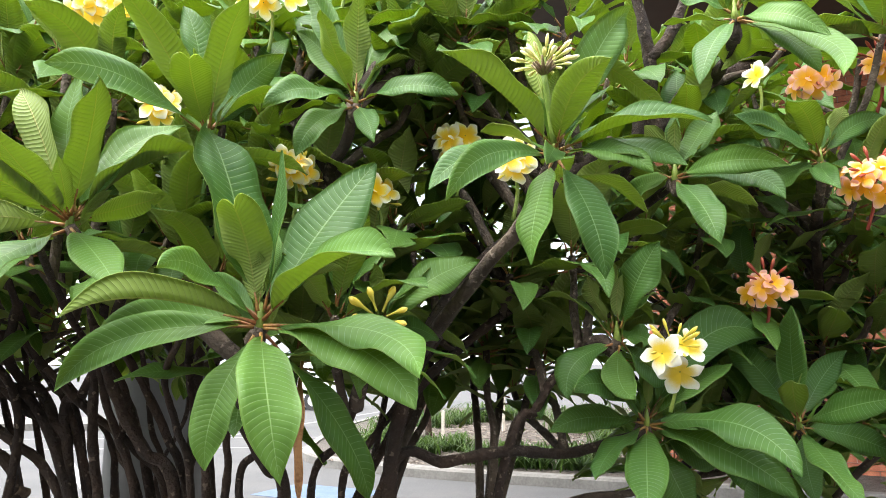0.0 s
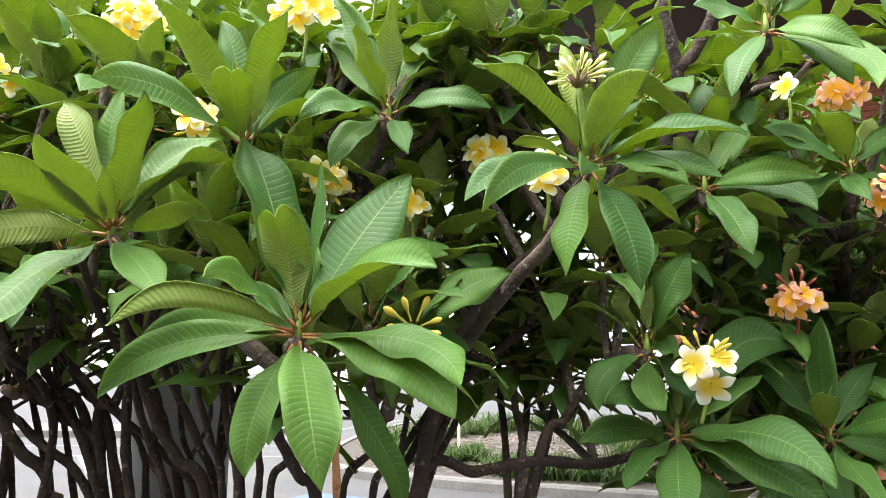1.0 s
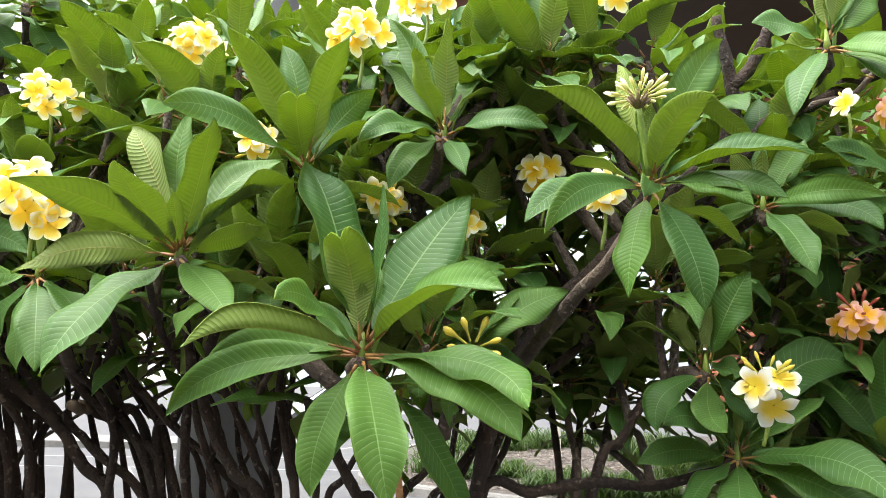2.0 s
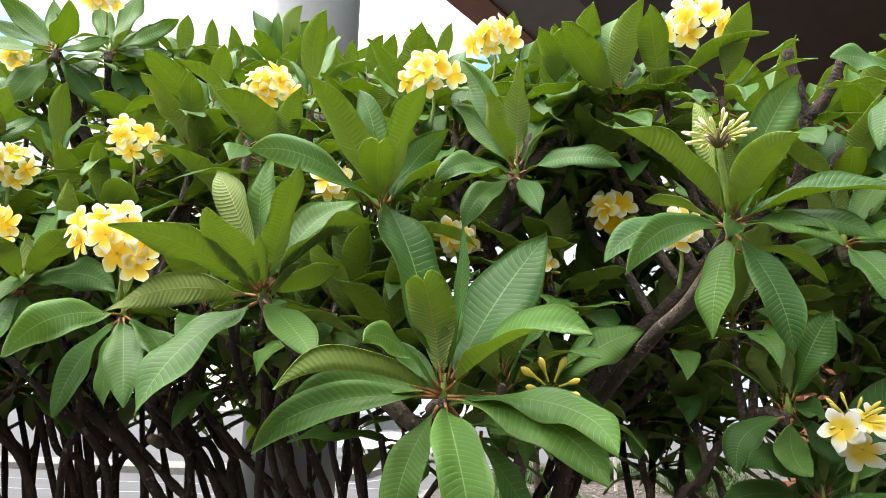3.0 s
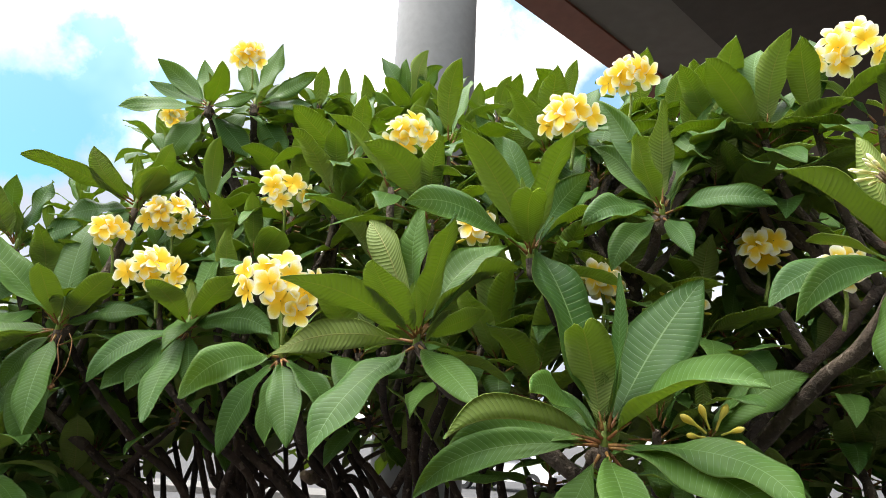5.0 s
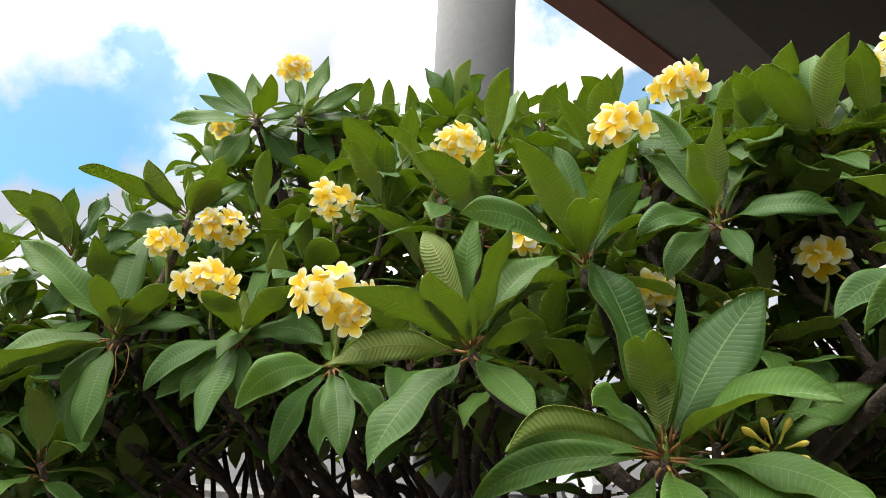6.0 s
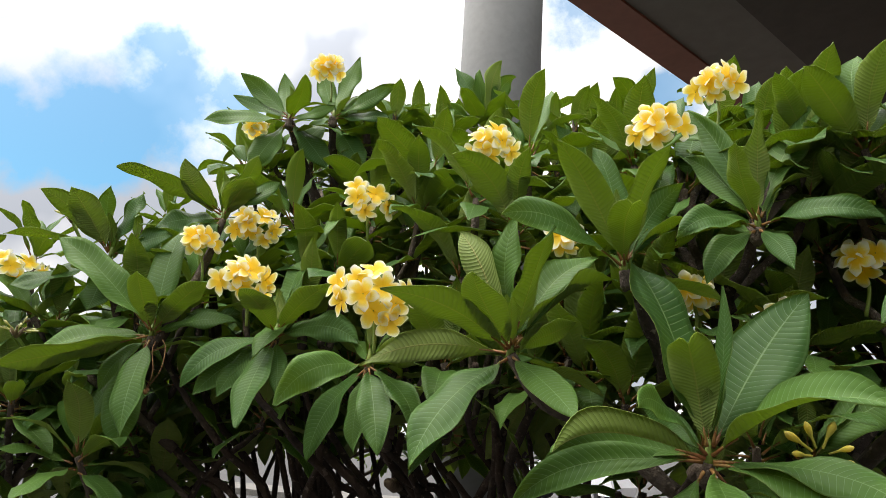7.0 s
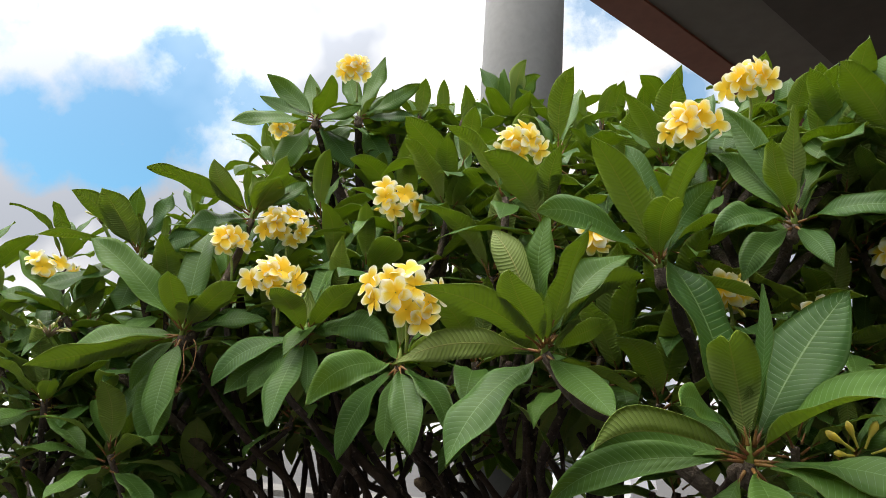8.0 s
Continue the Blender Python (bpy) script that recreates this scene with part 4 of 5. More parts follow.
WHORLS["leftskyline"] = ((-1.749, 1.736, 2.219), [
    (-148, 20, 0.354, 0.055, -0.014, 0.106, -24), (-119, 45, 0.198, -0.115, 0.012, 0.094, -35), (-112, -52, 0.133, 0.103, 0.002, 0.122, 28),
    (-14, 54, 0.212, -0.024, -0.011, 0.102, -20), (-29, 31, 0.173, 0.035, -0.014, 0.106, 0), (26, 38, 0.196, 0.006, 0.001, 0.089, -76),
    (-147, -15, 0.196, 0.062, -0.003, 0.102, 71),
])
WHORLS["farleft"] = ((-2.19, 1.743, 2.104), [
    (-143, 38, 0.308, 0.074, -0.015, 0.111, -46), (-110, 49, 0.241, 0.022, 0, 0.129, -36), (-127, 83, 0.226, -0.049, 0.006, 0.086, 63),
    (-150, 7, 0.337, 0.084, -0.016, 0.09, -11), (-151, -22, 0.311, -0.016, 0.001, 0.116, 55), (15, 21, 0.21, 0.058, -0.008, 0.107, -85),
    (-112, -78, 0.174, -0.031, 0.003, 0.107, 47), (32, 74, 0.228, 0.023, 0.001, 0.099, -62),
])
WHORLS["farlefttwo"] = ((-2.399, 1.676, 1.891), [
    (-146, 14, 0.218, 0.062, -0.011, 0.114, 47), (-144, -41, 0.189, 0.07, 0.003, 0.118, 68), (28, -25, 0.192, 0.044, 0.025, 0.105, -50),
    (22, 63, 0.178, 0, 0, 0.093, -86), (7, -76, 0.225, 0.011, -0.004, 0.114, -19), (-164, 45, 0.288, 0.018, -0.006, 0.105, 32),
    (25, -41, 0.312, 0.05, 0.004, 0.097, -50),
])
WHORLS["lowleft"] = ((-2.189, 1.844, 1.411), [
    (-139, -14, 0.178, 0.2, 0.003, 0.124, 38), (142, 82, 0.117, 0.019, -0.002, 0.083, -60), (16, -2, 0.173, 0.2, 0.016, 0.112, -51),
    (-143, -55, 0.141, 0.053, 0.008, 0.104, 77), (10, -36, 0.174, 0.04, -0.011, 0.104, -48), (-138, 45, 0.271, -0.092, 0, 0.124, 65),
])
WHORLS["rightmid"] = ((0.013, 2.043, 2.164), [
    (-124, 65, 0.248, -0.032, 0.014, 0.108, 15), (-7, 78, 0.28, -0.022, -0.001, 0.115, -80), (-18, 51, 0.229, -0.015, 0.012, 0.115, 37),
    (-139, 24, 0.211, 0.094, 0.03, 0.104, 115), (-7, 4, 0.159, 0.106, 0.007, 0.108, -80), (-143, -22, 0.195, 0.071, -0.001, 0.097, 115),
    (13, -49, 0.151, 0.125, 0.005, 0.101, -105),
])

FILL["rear"] = [(-2.01, 2.17, 2.66), (-1.91, 2.23, 2.68), (-1.76, 2.24, 2.65), (-1.68, 2.34, 2.67), (-1.55, 2.33, 2.69), (-1.45, 2.41, 2.65), (-1.35, 2.42, 2.68), (-2.17, 2.71, 2.76), (-2.02, 2.73, 2.81), (-1.87, 2.77, 2.77), (-1.72, 2.81, 2.75), (-2.03, 2.69, 2.58), (-1.86, 2.73, 2.59), (-2.19, 2.64, 2.63), (-1.57, 2.85, 2.72), (-1.45, 2.86, 2.78), (-2.27, 2.60, 2.72), (-1.27, 2.84, 2.68), (-1.31, 2.44, 2.85), (-1.46, 2.33, 2.85), (-0.74, 2.31, 2.73), (-0.95, 2.49, 2.81), (-1.57, 2.26, 2.79), (-0.63, 2.28, 2.65), (-0.80, 2.24, 2.56), (-1.27, 2.16, 2.53), (-1.30, 1.90, 2.22), (-1.91, 2.17, 2.64), (-1.35, 1.79, 2.05), (-1.10, 1.82, 2.12), (-0.93, 1.73, 2.01), (-1.22, 1.97, 2.28), (-1.45, 1.80, 1.91), (-1.86, 1.81, 1.99), (-0.66, 1.80, 1.94), (-0.43, 1.73, 1.86), (-0.31, 2.15, 2.50), (-0.17, 2.11, 2.53)]
FILL["skyline"] = [(-0.37, 1.9, 2.46), (-0.25, 2.05, 2.52), (-0.16, 1.9, 2.43), (-0.05, 1.95, 2.47), (0.05, 2.0, 2.51), (-0.31, 1.8, 2.36), (-0.13, 1.75, 2.32), (-1.57, 2.35, 2.76), (-1.54, 2.5, 2.84), (-1.45, 2.55, 2.84), (-1.3, 2.4, 2.75), (-1.29, 2.6, 2.81), (-1.05, 2.5, 2.75), (-0.97, 2.6, 2.82), (-0.86, 2.45, 2.72), (-0.76, 2.55, 2.78), (-0.63, 2.45, 2.74), (-0.54, 2.6, 2.8), (-1.77, 2.5, 2.83), (-2.02, 2.3, 2.78), (-2.2, 2.4, 2.78)]
FILL["side"] = [(-0.07, 1.77, 2.17), (0.03, 1.76, 2.17), (-2.23, 2.02, 2.41), (-2.12, 2.01, 2.27), (-2.22, 1.99, 2.20), (-2.01, 2.00, 2.11), (-2.11, 1.98, 2.07), (-2.03, 2.09, 2.45), (-2.34, 2.01, 2.30), (-2.02, 2.05, 2.25), (-0.04, 2.09, 2.44), (0.09, 2.13, 2.46), (0.15, 2.08, 2.38), (0.01, 2.12, 2.40), (0.13, 2.09, 2.33), (0.08, 2.19, 2.25), (-0.03, 2.18, 2.13), (0.01, 1.82, 2.28), (0.08, 1.87, 2.17), (-0.04, 1.92, 2.19), (0.07, 2.05, 2.06), (-0.34, 2.05, 2.19), (-2.51, 1.71, 1.80), (-2.42, 1.69, 1.63), (-2.38, 1.83, 1.53), (-2.65, 1.63, 1.88), (-2.80, 1.63, 2.00), (-2.25, 1.75, 1.65), (-2.65, 1.84, 2.15), (-2.66, 1.67, 1.74), (-0.87, 2.07, 2.39), (-0.69, 1.97, 2.32), (-1.00, 1.98, 2.19), (-1.70, 1.84, 2.07), (-2.17, 1.84, 1.77), (-2.51, 1.71, 1.45), (-1.98, 1.92, 1.74), (-2.05, 1.62, 1.47), (-2.33, 1.60, 1.62), (-2.75, 1.75, 1.62), (-2.90, 1.90, 1.75), (-2.70, 1.70, 1.47)]
FILL["front"] = [(-1.09, 1.86, 2.37), (-1.10, 1.80, 2.23), (-0.87, 1.63, 2.20), (-0.76, 1.64, 2.11), (-0.79, 1.86, 2.40), (-0.48, 1.78, 2.32), (-0.35, 1.71, 2.22), (-0.41, 1.65, 2.05), (-0.29, 1.67, 1.89), (-0.05, 1.78, 2.33), (0.05, 1.70, 2.29), (0.16, 1.69, 2.32), (0.29, 1.66, 2.29), (0.74, 2.33, 2.57), (-0.03, 1.82, 2.07), (-0.12, 1.77, 1.84), (-0.04, 1.90, 1.84), (0.10, 1.98, 1.87), (0.17, 1.87, 1.73), (0.22, 1.98, 1.62), (0.32, 1.82, 1.77), (0.39, 1.90, 1.83)]
FILL["shade"] = [(0.75, 2.23, 1.30), (0.73, 2.29, 1.42), (0.62, 2.23, 1.22), (0.86, 2.24, 1.22), (0.85, 2.30, 1.39), (0.80, 2.27, 1.56), (-0.02, 2.23, 1.59), (0.09, 2.32, 1.62), (0.18, 2.24, 1.55), (0.29, 2.24, 1.62), (0.05, 2.22, 1.69), (0.37, 2.26, 1.52), (0.65, 2.13, 1.73), (0.84, 2.31, 1.72), (0.93, 2.20, 1.88), (1.09, 2.28, 1.93), (1.17, 2.12, 1.80), (1.20, 2.05, 1.69), (1.17, 2.25, 1.54), (1.24, 2.16, 1.57), (0.89, 2.09, 2.01), (1.16, 1.95, 2.34), (1.17, 1.86, 2.37), (-0.62, 1.65, 1.79), (-0.57, 1.65, 1.74), (-0.48, 1.58, 1.68), (-0.72, 1.66, 1.73), (-0.94, 1.65, 1.77), (-0.22, 1.50, 1.60), (0.26, 1.99, 1.51), (0.84, 2.26, 1.49), (-0.18, 1.70, 1.72), (0.75, 2.11, 1.89), (1.28, 2.00, 2.03), (1.31, 2.10, 1.41), (-0.13, 1.98, 1.57), (-0.01, 2.17, 1.51), (0.12, 2.07, 1.55), (0.22, 2.35, 1.42), (-0.46, 1.74, 1.49), (-0.33, 1.69, 1.52)]

HEADS.append(("yellow", (-1.649, 2.106, 2.921), 7, 0.052, (0.46, -0.76, -0.46)))
HEADS.append(("yellow", (-1.920, 2.062, 2.681), 3, 0.030, (0.55, -0.74, -0.38)))
HEADS.append(("yellow", (-0.894, 1.816, 2.414), 7, 0.077, (0.28, -0.88, -0.39)))
HEADS.append(("yellow", (-1.277, 1.782, 2.254), 5, 0.075, (0.44, -0.85, -0.31)))
HEADS.append(("yellow", (-1.647, 1.764, 2.190), 8, 0.079, (0.56, -0.78, -0.26)))
HEADS.append(("yellow", (-1.774, 1.670, 2.114), 5, 0.045, (0.62, -0.75, -0.23)))
HEADS.append(("yellow", (-1.497, 1.536, 1.958), 8, 0.074, (0.58, -0.79, -0.19)))
HEADS.append(("yellow", (-1.033, 1.386, 1.870), 10, 0.086, (0.44, -0.88, -0.18)))
HEADS.append(("yellow", (-0.628, 1.609, 2.062), 3, 0.025, (0.19, -0.94, -0.27)))
HEADS.append(("yellow", (-0.406, 1.641, 2.349), 7, 0.065, (0.06, -0.91, -0.41)))
HEADS.append(("yellow", (-0.268, 1.861, 2.561), 7, 0.063, (-0.01, -0.89, -0.45)))
HEADS.append(("yellow", (0.044, 1.780, 2.027), 4, 0.050, (-0.16, -0.96, -0.23)))
HEADS.append(("yellow", (-0.336, 1.642, 1.935), 2, 0.021, (0.03, -0.98, -0.21)))
HEADS.append(("yellow", (-0.122, 1.425, 1.594), 0, 0.026, (0.08, -0.99, -0.07)))
HEADS.append(("yellow", (-2.561, 1.710, 2.056), 5, 0.079, (0.77, -0.62, -0.17)))
HEADS.append(("yellow", (0.247, 1.700, 2.492), 7, 0.083, (-0.20, -0.86, -0.46)))
HEADS.append(("white", (0.518, 1.682, 1.505), 3, 0.063, (-0.29, -0.96, -0.00)))
HEADS.append(("yellow", (-0.339, 1.668, 1.929), 3, 0.026, (0.19, -0.95, -0.24)))
HEADS.append(("yellow", (-0.152, 1.676, 1.880), 2, 0.021, (0.09, -0.97, -0.22)))
HEADS.append(("yellow", (0.157, 1.581, 1.932), 3, 0.030, (-0.10, -0.96, -0.26)))
HEADS.append(("yellow", (0.826, 1.839, 2.224), 1, 0.012, (-0.39, -0.86, -0.34)))
HEADS.append(("pink", (0.864, 1.966, 1.684), 6, 0.048, (-0.40, -0.91, -0.09)))
HEADS.append(("pink", (1.095, 1.838, 1.954), 9, 0.075, (-0.50, -0.84, -0.21)))
HEADS.append(("pink", (1.027, 1.963, 2.263), 6, 0.047, (-0.44, -0.84, -0.33)))
HEADS.append(("pink", (1.219, 1.957, 2.305), 5, 0.047, (-0.50, -0.80, -0.33)))

BOUGHS.append((0.0215, 0.0140, [(-0.12, 1.73, 1.23), (-0.06, 1.69, 1.50), (0.02, 1.71, 1.66), (0.16, 1.73, 1.80), (0.28, 1.76, 1.93), (0.43, 1.82, 2.06)]))
BOUGHS.append((0.0166, 0.0121, [(-0.13, 1.73, 1.24), (0.01, 1.73, 1.28), (0.15, 1.76, 1.30), (0.29, 1.81, 1.29), (0.46, 1.80, 1.33)]))
BOUGHS.append((0.0157, 0.0092, [(0.15, 1.76, 1.30), (0.22, 1.80, 1.39), (0.28, 1.82, 1.48), (0.36, 1.73, 1.56)]))
BOUGHS.append((0.0151, 0.0105, [(-0.12, 1.85, 1.30), (-0.06, 1.83, 1.44), (0.07, 1.90, 1.56), (0.19, 1.97, 1.65)]))
BOUGHS.append((0.0199, 0.0144, [(-1.14, 2.04, 1.14), (-1.21, 2.01, 1.29), (-1.30, 1.99, 1.41), (-1.44, 1.96, 1.53)]))
BOUGHS.append((0.0163, 0.0113, [(-0.99, 2.00, 1.15), (-1.17, 2.01, 1.32), (-1.34, 2.02, 1.46), (-1.45, 1.99, 1.60)]))
BOUGHS.append((0.0195, 0.0124, [(-0.97, 2.00, 1.15), (-0.98, 1.97, 1.32), (-1.09, 1.96, 1.39), (-1.18, 1.89, 1.53), (-1.20, 1.82, 1.65)]))
BOUGHS.append((0.0166, 0.0110, [(-0.98, 1.97, 1.33), (-0.92, 1.92, 1.42), (-0.85, 1.86, 1.52), (-0.80, 1.75, 1.64)]))
BOUGHS.append((0.0150, 0.0115, [(-1.01, 1.97, 1.35), (-1.09, 1.95, 1.45), (-1.10, 1.89, 1.53), (-1.05, 1.83, 1.65)]))
BOUGHS.append((0.0166, 0.0104, [(-0.86, 1.92, 1.17), (-0.87, 1.88, 1.37), (-0.84, 1.81, 1.54), (-0.81, 1.66, 1.69)]))
BOUGHS.append((0.0135, 0.0089, [(-0.77, 1.92, 1.17), (-0.81, 1.89, 1.32), (-0.83, 1.83, 1.45), (-0.82, 1.76, 1.59)]))
BOUGHS.append((0.0198, 0.0110, [(-0.64, 1.84, 1.18), (-0.71, 1.82, 1.29), (-0.77, 1.80, 1.40), (-0.78, 1.73, 1.52), (-0.70, 1.62, 1.66)]))
BOUGHS.append((0.0116, 0.0072, [(-0.59, 1.80, 1.19), (-0.62, 1.77, 1.35), (-0.63, 1.70, 1.47), (-0.55, 1.60, 1.58)]))
BOUGHS.append((0.0098, 0.0062, [(-0.72, 2.01, 1.15), (-0.76, 1.98, 1.33), (-0.76, 1.92, 1.47), (-0.76, 1.85, 1.59)]))
BOUGHS.append((0.0197, 0.0099, [(-0.35, 1.70, 1.19), (-0.38, 1.64, 1.28), (-0.42, 1.58, 1.39), (-0.33, 1.29, 1.54)]))
BOUGHS.append((0.0148, 0.0087, [(-0.62, 1.88, 1.15), (-0.67, 1.85, 1.32), (-0.73, 1.83, 1.45), (-0.78, 1.77, 1.56)]))
BOUGHS.append((0.0141, 0.0081, [(-0.55, 1.79, 1.17), (-0.57, 1.76, 1.35), (-0.59, 1.74, 1.49), (-0.55, 1.63, 1.60)]))
BOUGHS.append((0.0145, 0.0091, [(-0.70, 1.96, 1.14), (-0.78, 1.94, 1.28), (-0.91, 1.92, 1.39), (-0.99, 1.87, 1.49)]))
BOUGHS.append((0.0132, 0.0083, [(-0.51, 1.79, 1.17), (-0.50, 1.76, 1.32), (-0.51, 1.69, 1.48)]))
BOUGHS.append((0.0145, 0.0089, [(-0.77, 1.96, 1.14), (-0.82, 1.94, 1.28), (-0.79, 1.88, 1.42), (-0.83, 1.82, 1.53)]))
BOUGHS.append((0.0122, 0.0075, [(-0.47, 1.79, 1.17), (-0.43, 1.77, 1.30), (-0.37, 1.75, 1.40)]))
BOUGHS.append((0.0141, 0.0087, [(-0.87, 2.05, 1.12), (-0.89, 2.03, 1.30), (-1.00, 2.00, 1.45)]))
BOUGHS.append((0.0119, 0.0072, [(-0.30, 1.74, 1.18), (-0.23, 1.72, 1.33), (-0.17, 1.65, 1.46), (-0.15, 1.64, 1.58)]))
BOUGHS.append((0.0101, 0.0079, [(-0.23, 1.74, 1.18), (-0.18, 1.72, 1.30), (-0.11, 1.75, 1.40), (-0.01, 1.81, 1.56)]))
BOUGHS.append((0.0170, 0.0114, [(-0.19, 1.72, 1.61), (-0.24, 1.68, 1.83), (-0.26, 1.65, 1.93), (-0.22, 1.62, 1.99), (-0.20, 1.58, 2.08)]))
BOUGHS.append((0.0130, 0.0107, [(-0.26, 1.65, 1.93), (-0.31, 1.66, 2.00), (-0.35, 1.68, 2.11)]))
BOUGHS.append((0.0211, 0.0154, [(0.48, 1.92, 1.95), (0.56, 1.93, 2.22), (0.56, 1.91, 2.33), (0.52, 1.88, 2.51)]))
BOUGHS.append((0.0185, 0.0138, [(0.56, 1.91, 2.32), (0.61, 1.90, 2.37), (0.66, 1.89, 2.48)]))
BOUGHS.append((0.0267, 0.0213, [(0.28, 1.80, 1.92), (0.51, 1.91, 2.06), (0.68, 1.97, 2.24), (0.83, 2.00, 2.32), (1.02, 2.03, 2.42)]))
BOUGHS.append((0.0185, 0.0109, [(0.75, 1.98, 2.28), (0.72, 1.80, 2.26), (0.655, 1.58, 2.225)]))
BOUGHS.append((0.0188, 0.0150, [(-1.59, 2.24, 2.16), (-1.64, 2.22, 2.49), (-1.63, 2.14, 2.73)]))
BOUGHS.append((0.0230, 0.0147, [(-1.61, 2.20, 2.26), (-1.71, 2.15, 2.49), (-1.75, 2.04, 2.69)]))
BOUGHS.append((0.0178, 0.0133, [(-1.59, 2.39, 2.31), (-1.55, 2.32, 2.59), (-1.56, 2.26, 2.78)]))
BOUGHS.append((0.0168, 0.0108, [(-1.74, 2.34, 2.09), (-1.81, 2.33, 2.43), (-1.86, 2.25, 2.69)]))
BOUGHS.append((0.0151, 0.0110, [(-1.75, 2.41, 2.13), (-1.72, 2.38, 2.46), (-1.70, 2.32, 2.74)]))
BOUGHS.append((0.0147, 0.0108, [(-1.57, 2.36, 2.16), (-1.60, 2.37, 2.43), (-1.55, 2.32, 2.67)]))
BOUGHS.append((0.0133, 0.0089, [(-1.57, 2.52, 2.24), (-1.53, 2.46, 2.51), (-1.49, 2.41, 2.73)]))
BOUGHS.append((0.0130, 0.0089, [(-1.79, 2.38, 2.24), (-1.72, 2.43, 2.46), (-1.57, 2.41, 2.66)]))
BOUGHS.append((0.0159, 0.0098, [(-1.76, 1.99, 1.29), (-1.86, 1.94, 1.42), (-1.99, 1.88, 1.55)]))
BOUGHS.append((0.0178, 0.0098, [(-1.68, 2.10, 1.28), (-1.73, 2.05, 1.44), (-1.85, 1.99, 1.59), (-1.85, 1.87, 1.70)]))
BOUGHS.append((0.0159, 0.0098, [(-1.46, 2.06, 1.30), (-1.54, 2.01, 1.41), (-1.57, 1.97, 1.56)]))
BOUGHS.append((0.0178, 0.0098, [(-1.34, 2.17, 1.29), (-1.46, 2.11, 1.43), (-1.49, 1.98, 1.56)]))
BOUGHS.append((0.0159, 0.0098, [(-1.18, 2.12, 1.31), (-1.23, 2.07, 1.44), (-1.21, 2.04, 1.59)]))
BOUGHS.append((0.0171, 0.0098, [(-1.03, 2.15, 1.31), (-1.09, 2.10, 1.44), (-1.16, 2.05, 1.57)]))
BOUGHS.append((0.0147, 0.0098, [(-1.91, 1.96, 1.29), (-1.81, 1.94, 1.44), (-1.67, 1.94, 1.56)]))
BOUGHS.append((0.0158, 0.0102, [(-1.49, 2.23, 1.28), (-1.38, 2.22, 1.43), (-1.28, 2.12, 1.57)]))
BOUGHS.append((0.0170, 0.0076, [(-0.81, 2.01, 1.33), (-0.93, 1.87, 1.60), (-0.77, 1.38, 1.73)]))
BOUGHS.append((0.0147, 0.0087, [(-1.09, 1.95, 1.33), (-1.18, 1.82, 1.57), (-1.28, 1.76, 1.73), (-1.33, 1.70, 1.81)]))
BOUGHS.append((0.0165, 0.0088, [(-1.35, 1.99, 1.31), (-1.46, 1.81, 1.56), (-1.58, 1.74, 1.71), (-1.49, 1.68, 1.84)]))
BOUGHS.append((0.0159, 0.0090, [(-1.61, 2.02, 1.29), (-1.73, 1.85, 1.52), (-1.85, 1.78, 1.68), (-1.86, 1.66, 1.81)]))
BOUGHS.append((0.0135, 0.0098, [(-1.71, 2.00, 1.29), (-1.89, 1.92, 1.45), (-2.05, 1.85, 1.61)]))
BOUGHS.append((0.0130, 0.0094, [(-1.48, 1.96, 1.31), (-1.42, 1.92, 1.51), (-1.47, 1.86, 1.72)]))
BOUGHS.append((0.0181, 0.0098, [(-1.02, 1.96, 1.33), (-1.16, 1.90, 1.48), (-1.23, 1.84, 1.64), (-1.16, 1.73, 1.77)]))
BOUGHS.append((0.0136, 0.0087, [(-0.96, 1.98, 1.33), (-1.05, 1.91, 1.54), (-1.05, 1.77, 1.71)]))
BOUGHS.append((0.0141, 0.0089, [(-0.61, 1.96, 1.35), (-0.64, 1.83, 1.50), (-0.68, 1.70, 1.60)]))
BOUGHS.append((0.0150, 0.0120, [(-0.39, 1.66, 1.58), (-0.39, 1.6, 1.65), (-0.4, 1.53, 1.76), (-0.43, 1.47, 1.86), (-0.44, 1.42, 1.92)]))
BOUGHS.append((0.0130, 0.0100, [(0.4, 2.02, 1.81), (0.49, 1.95, 1.88), (0.53, 1.85, 1.91), (0.56, 1.76, 1.93)]))
BOUGHS.append((0.0190, 0.0120, [(1.12, 2.42, 0.70), (1.16, 2.36, 1.25), (1.12, 2.20, 1.65), (1.02, 2.00, 1.88)]))
DRY_TIP = [(-0.244, 1.300, 1.504)]
WITHERED = [(-1.812, 1.593, 1.801), (-1.792, 1.599, 1.807)]
STUBS = [(-1.160, 1.901, 1.450), (-1.127, 2.047, 1.167), (-1.137, 1.818, 1.452)]
BUD_TOP, BUD_FOOT = (0.180, 1.260, 2.015), (0.201, 1.292, 1.893)
BUD_LEFT, BUD_LEFT_FOOT = (-2.375, 1.730, 2.234), (-2.337, 1.770, 2.146)
BUD_LOW, BUD_LOW_FOOT = (-2.257, 1.508, 1.801), (-2.248, 1.579, 1.728)
SAWN = surface("sawn_wood", (0.10, 0.07, 0.045), (0.24, 0.17, 0.11), 60.0, 0.9, 0.4)
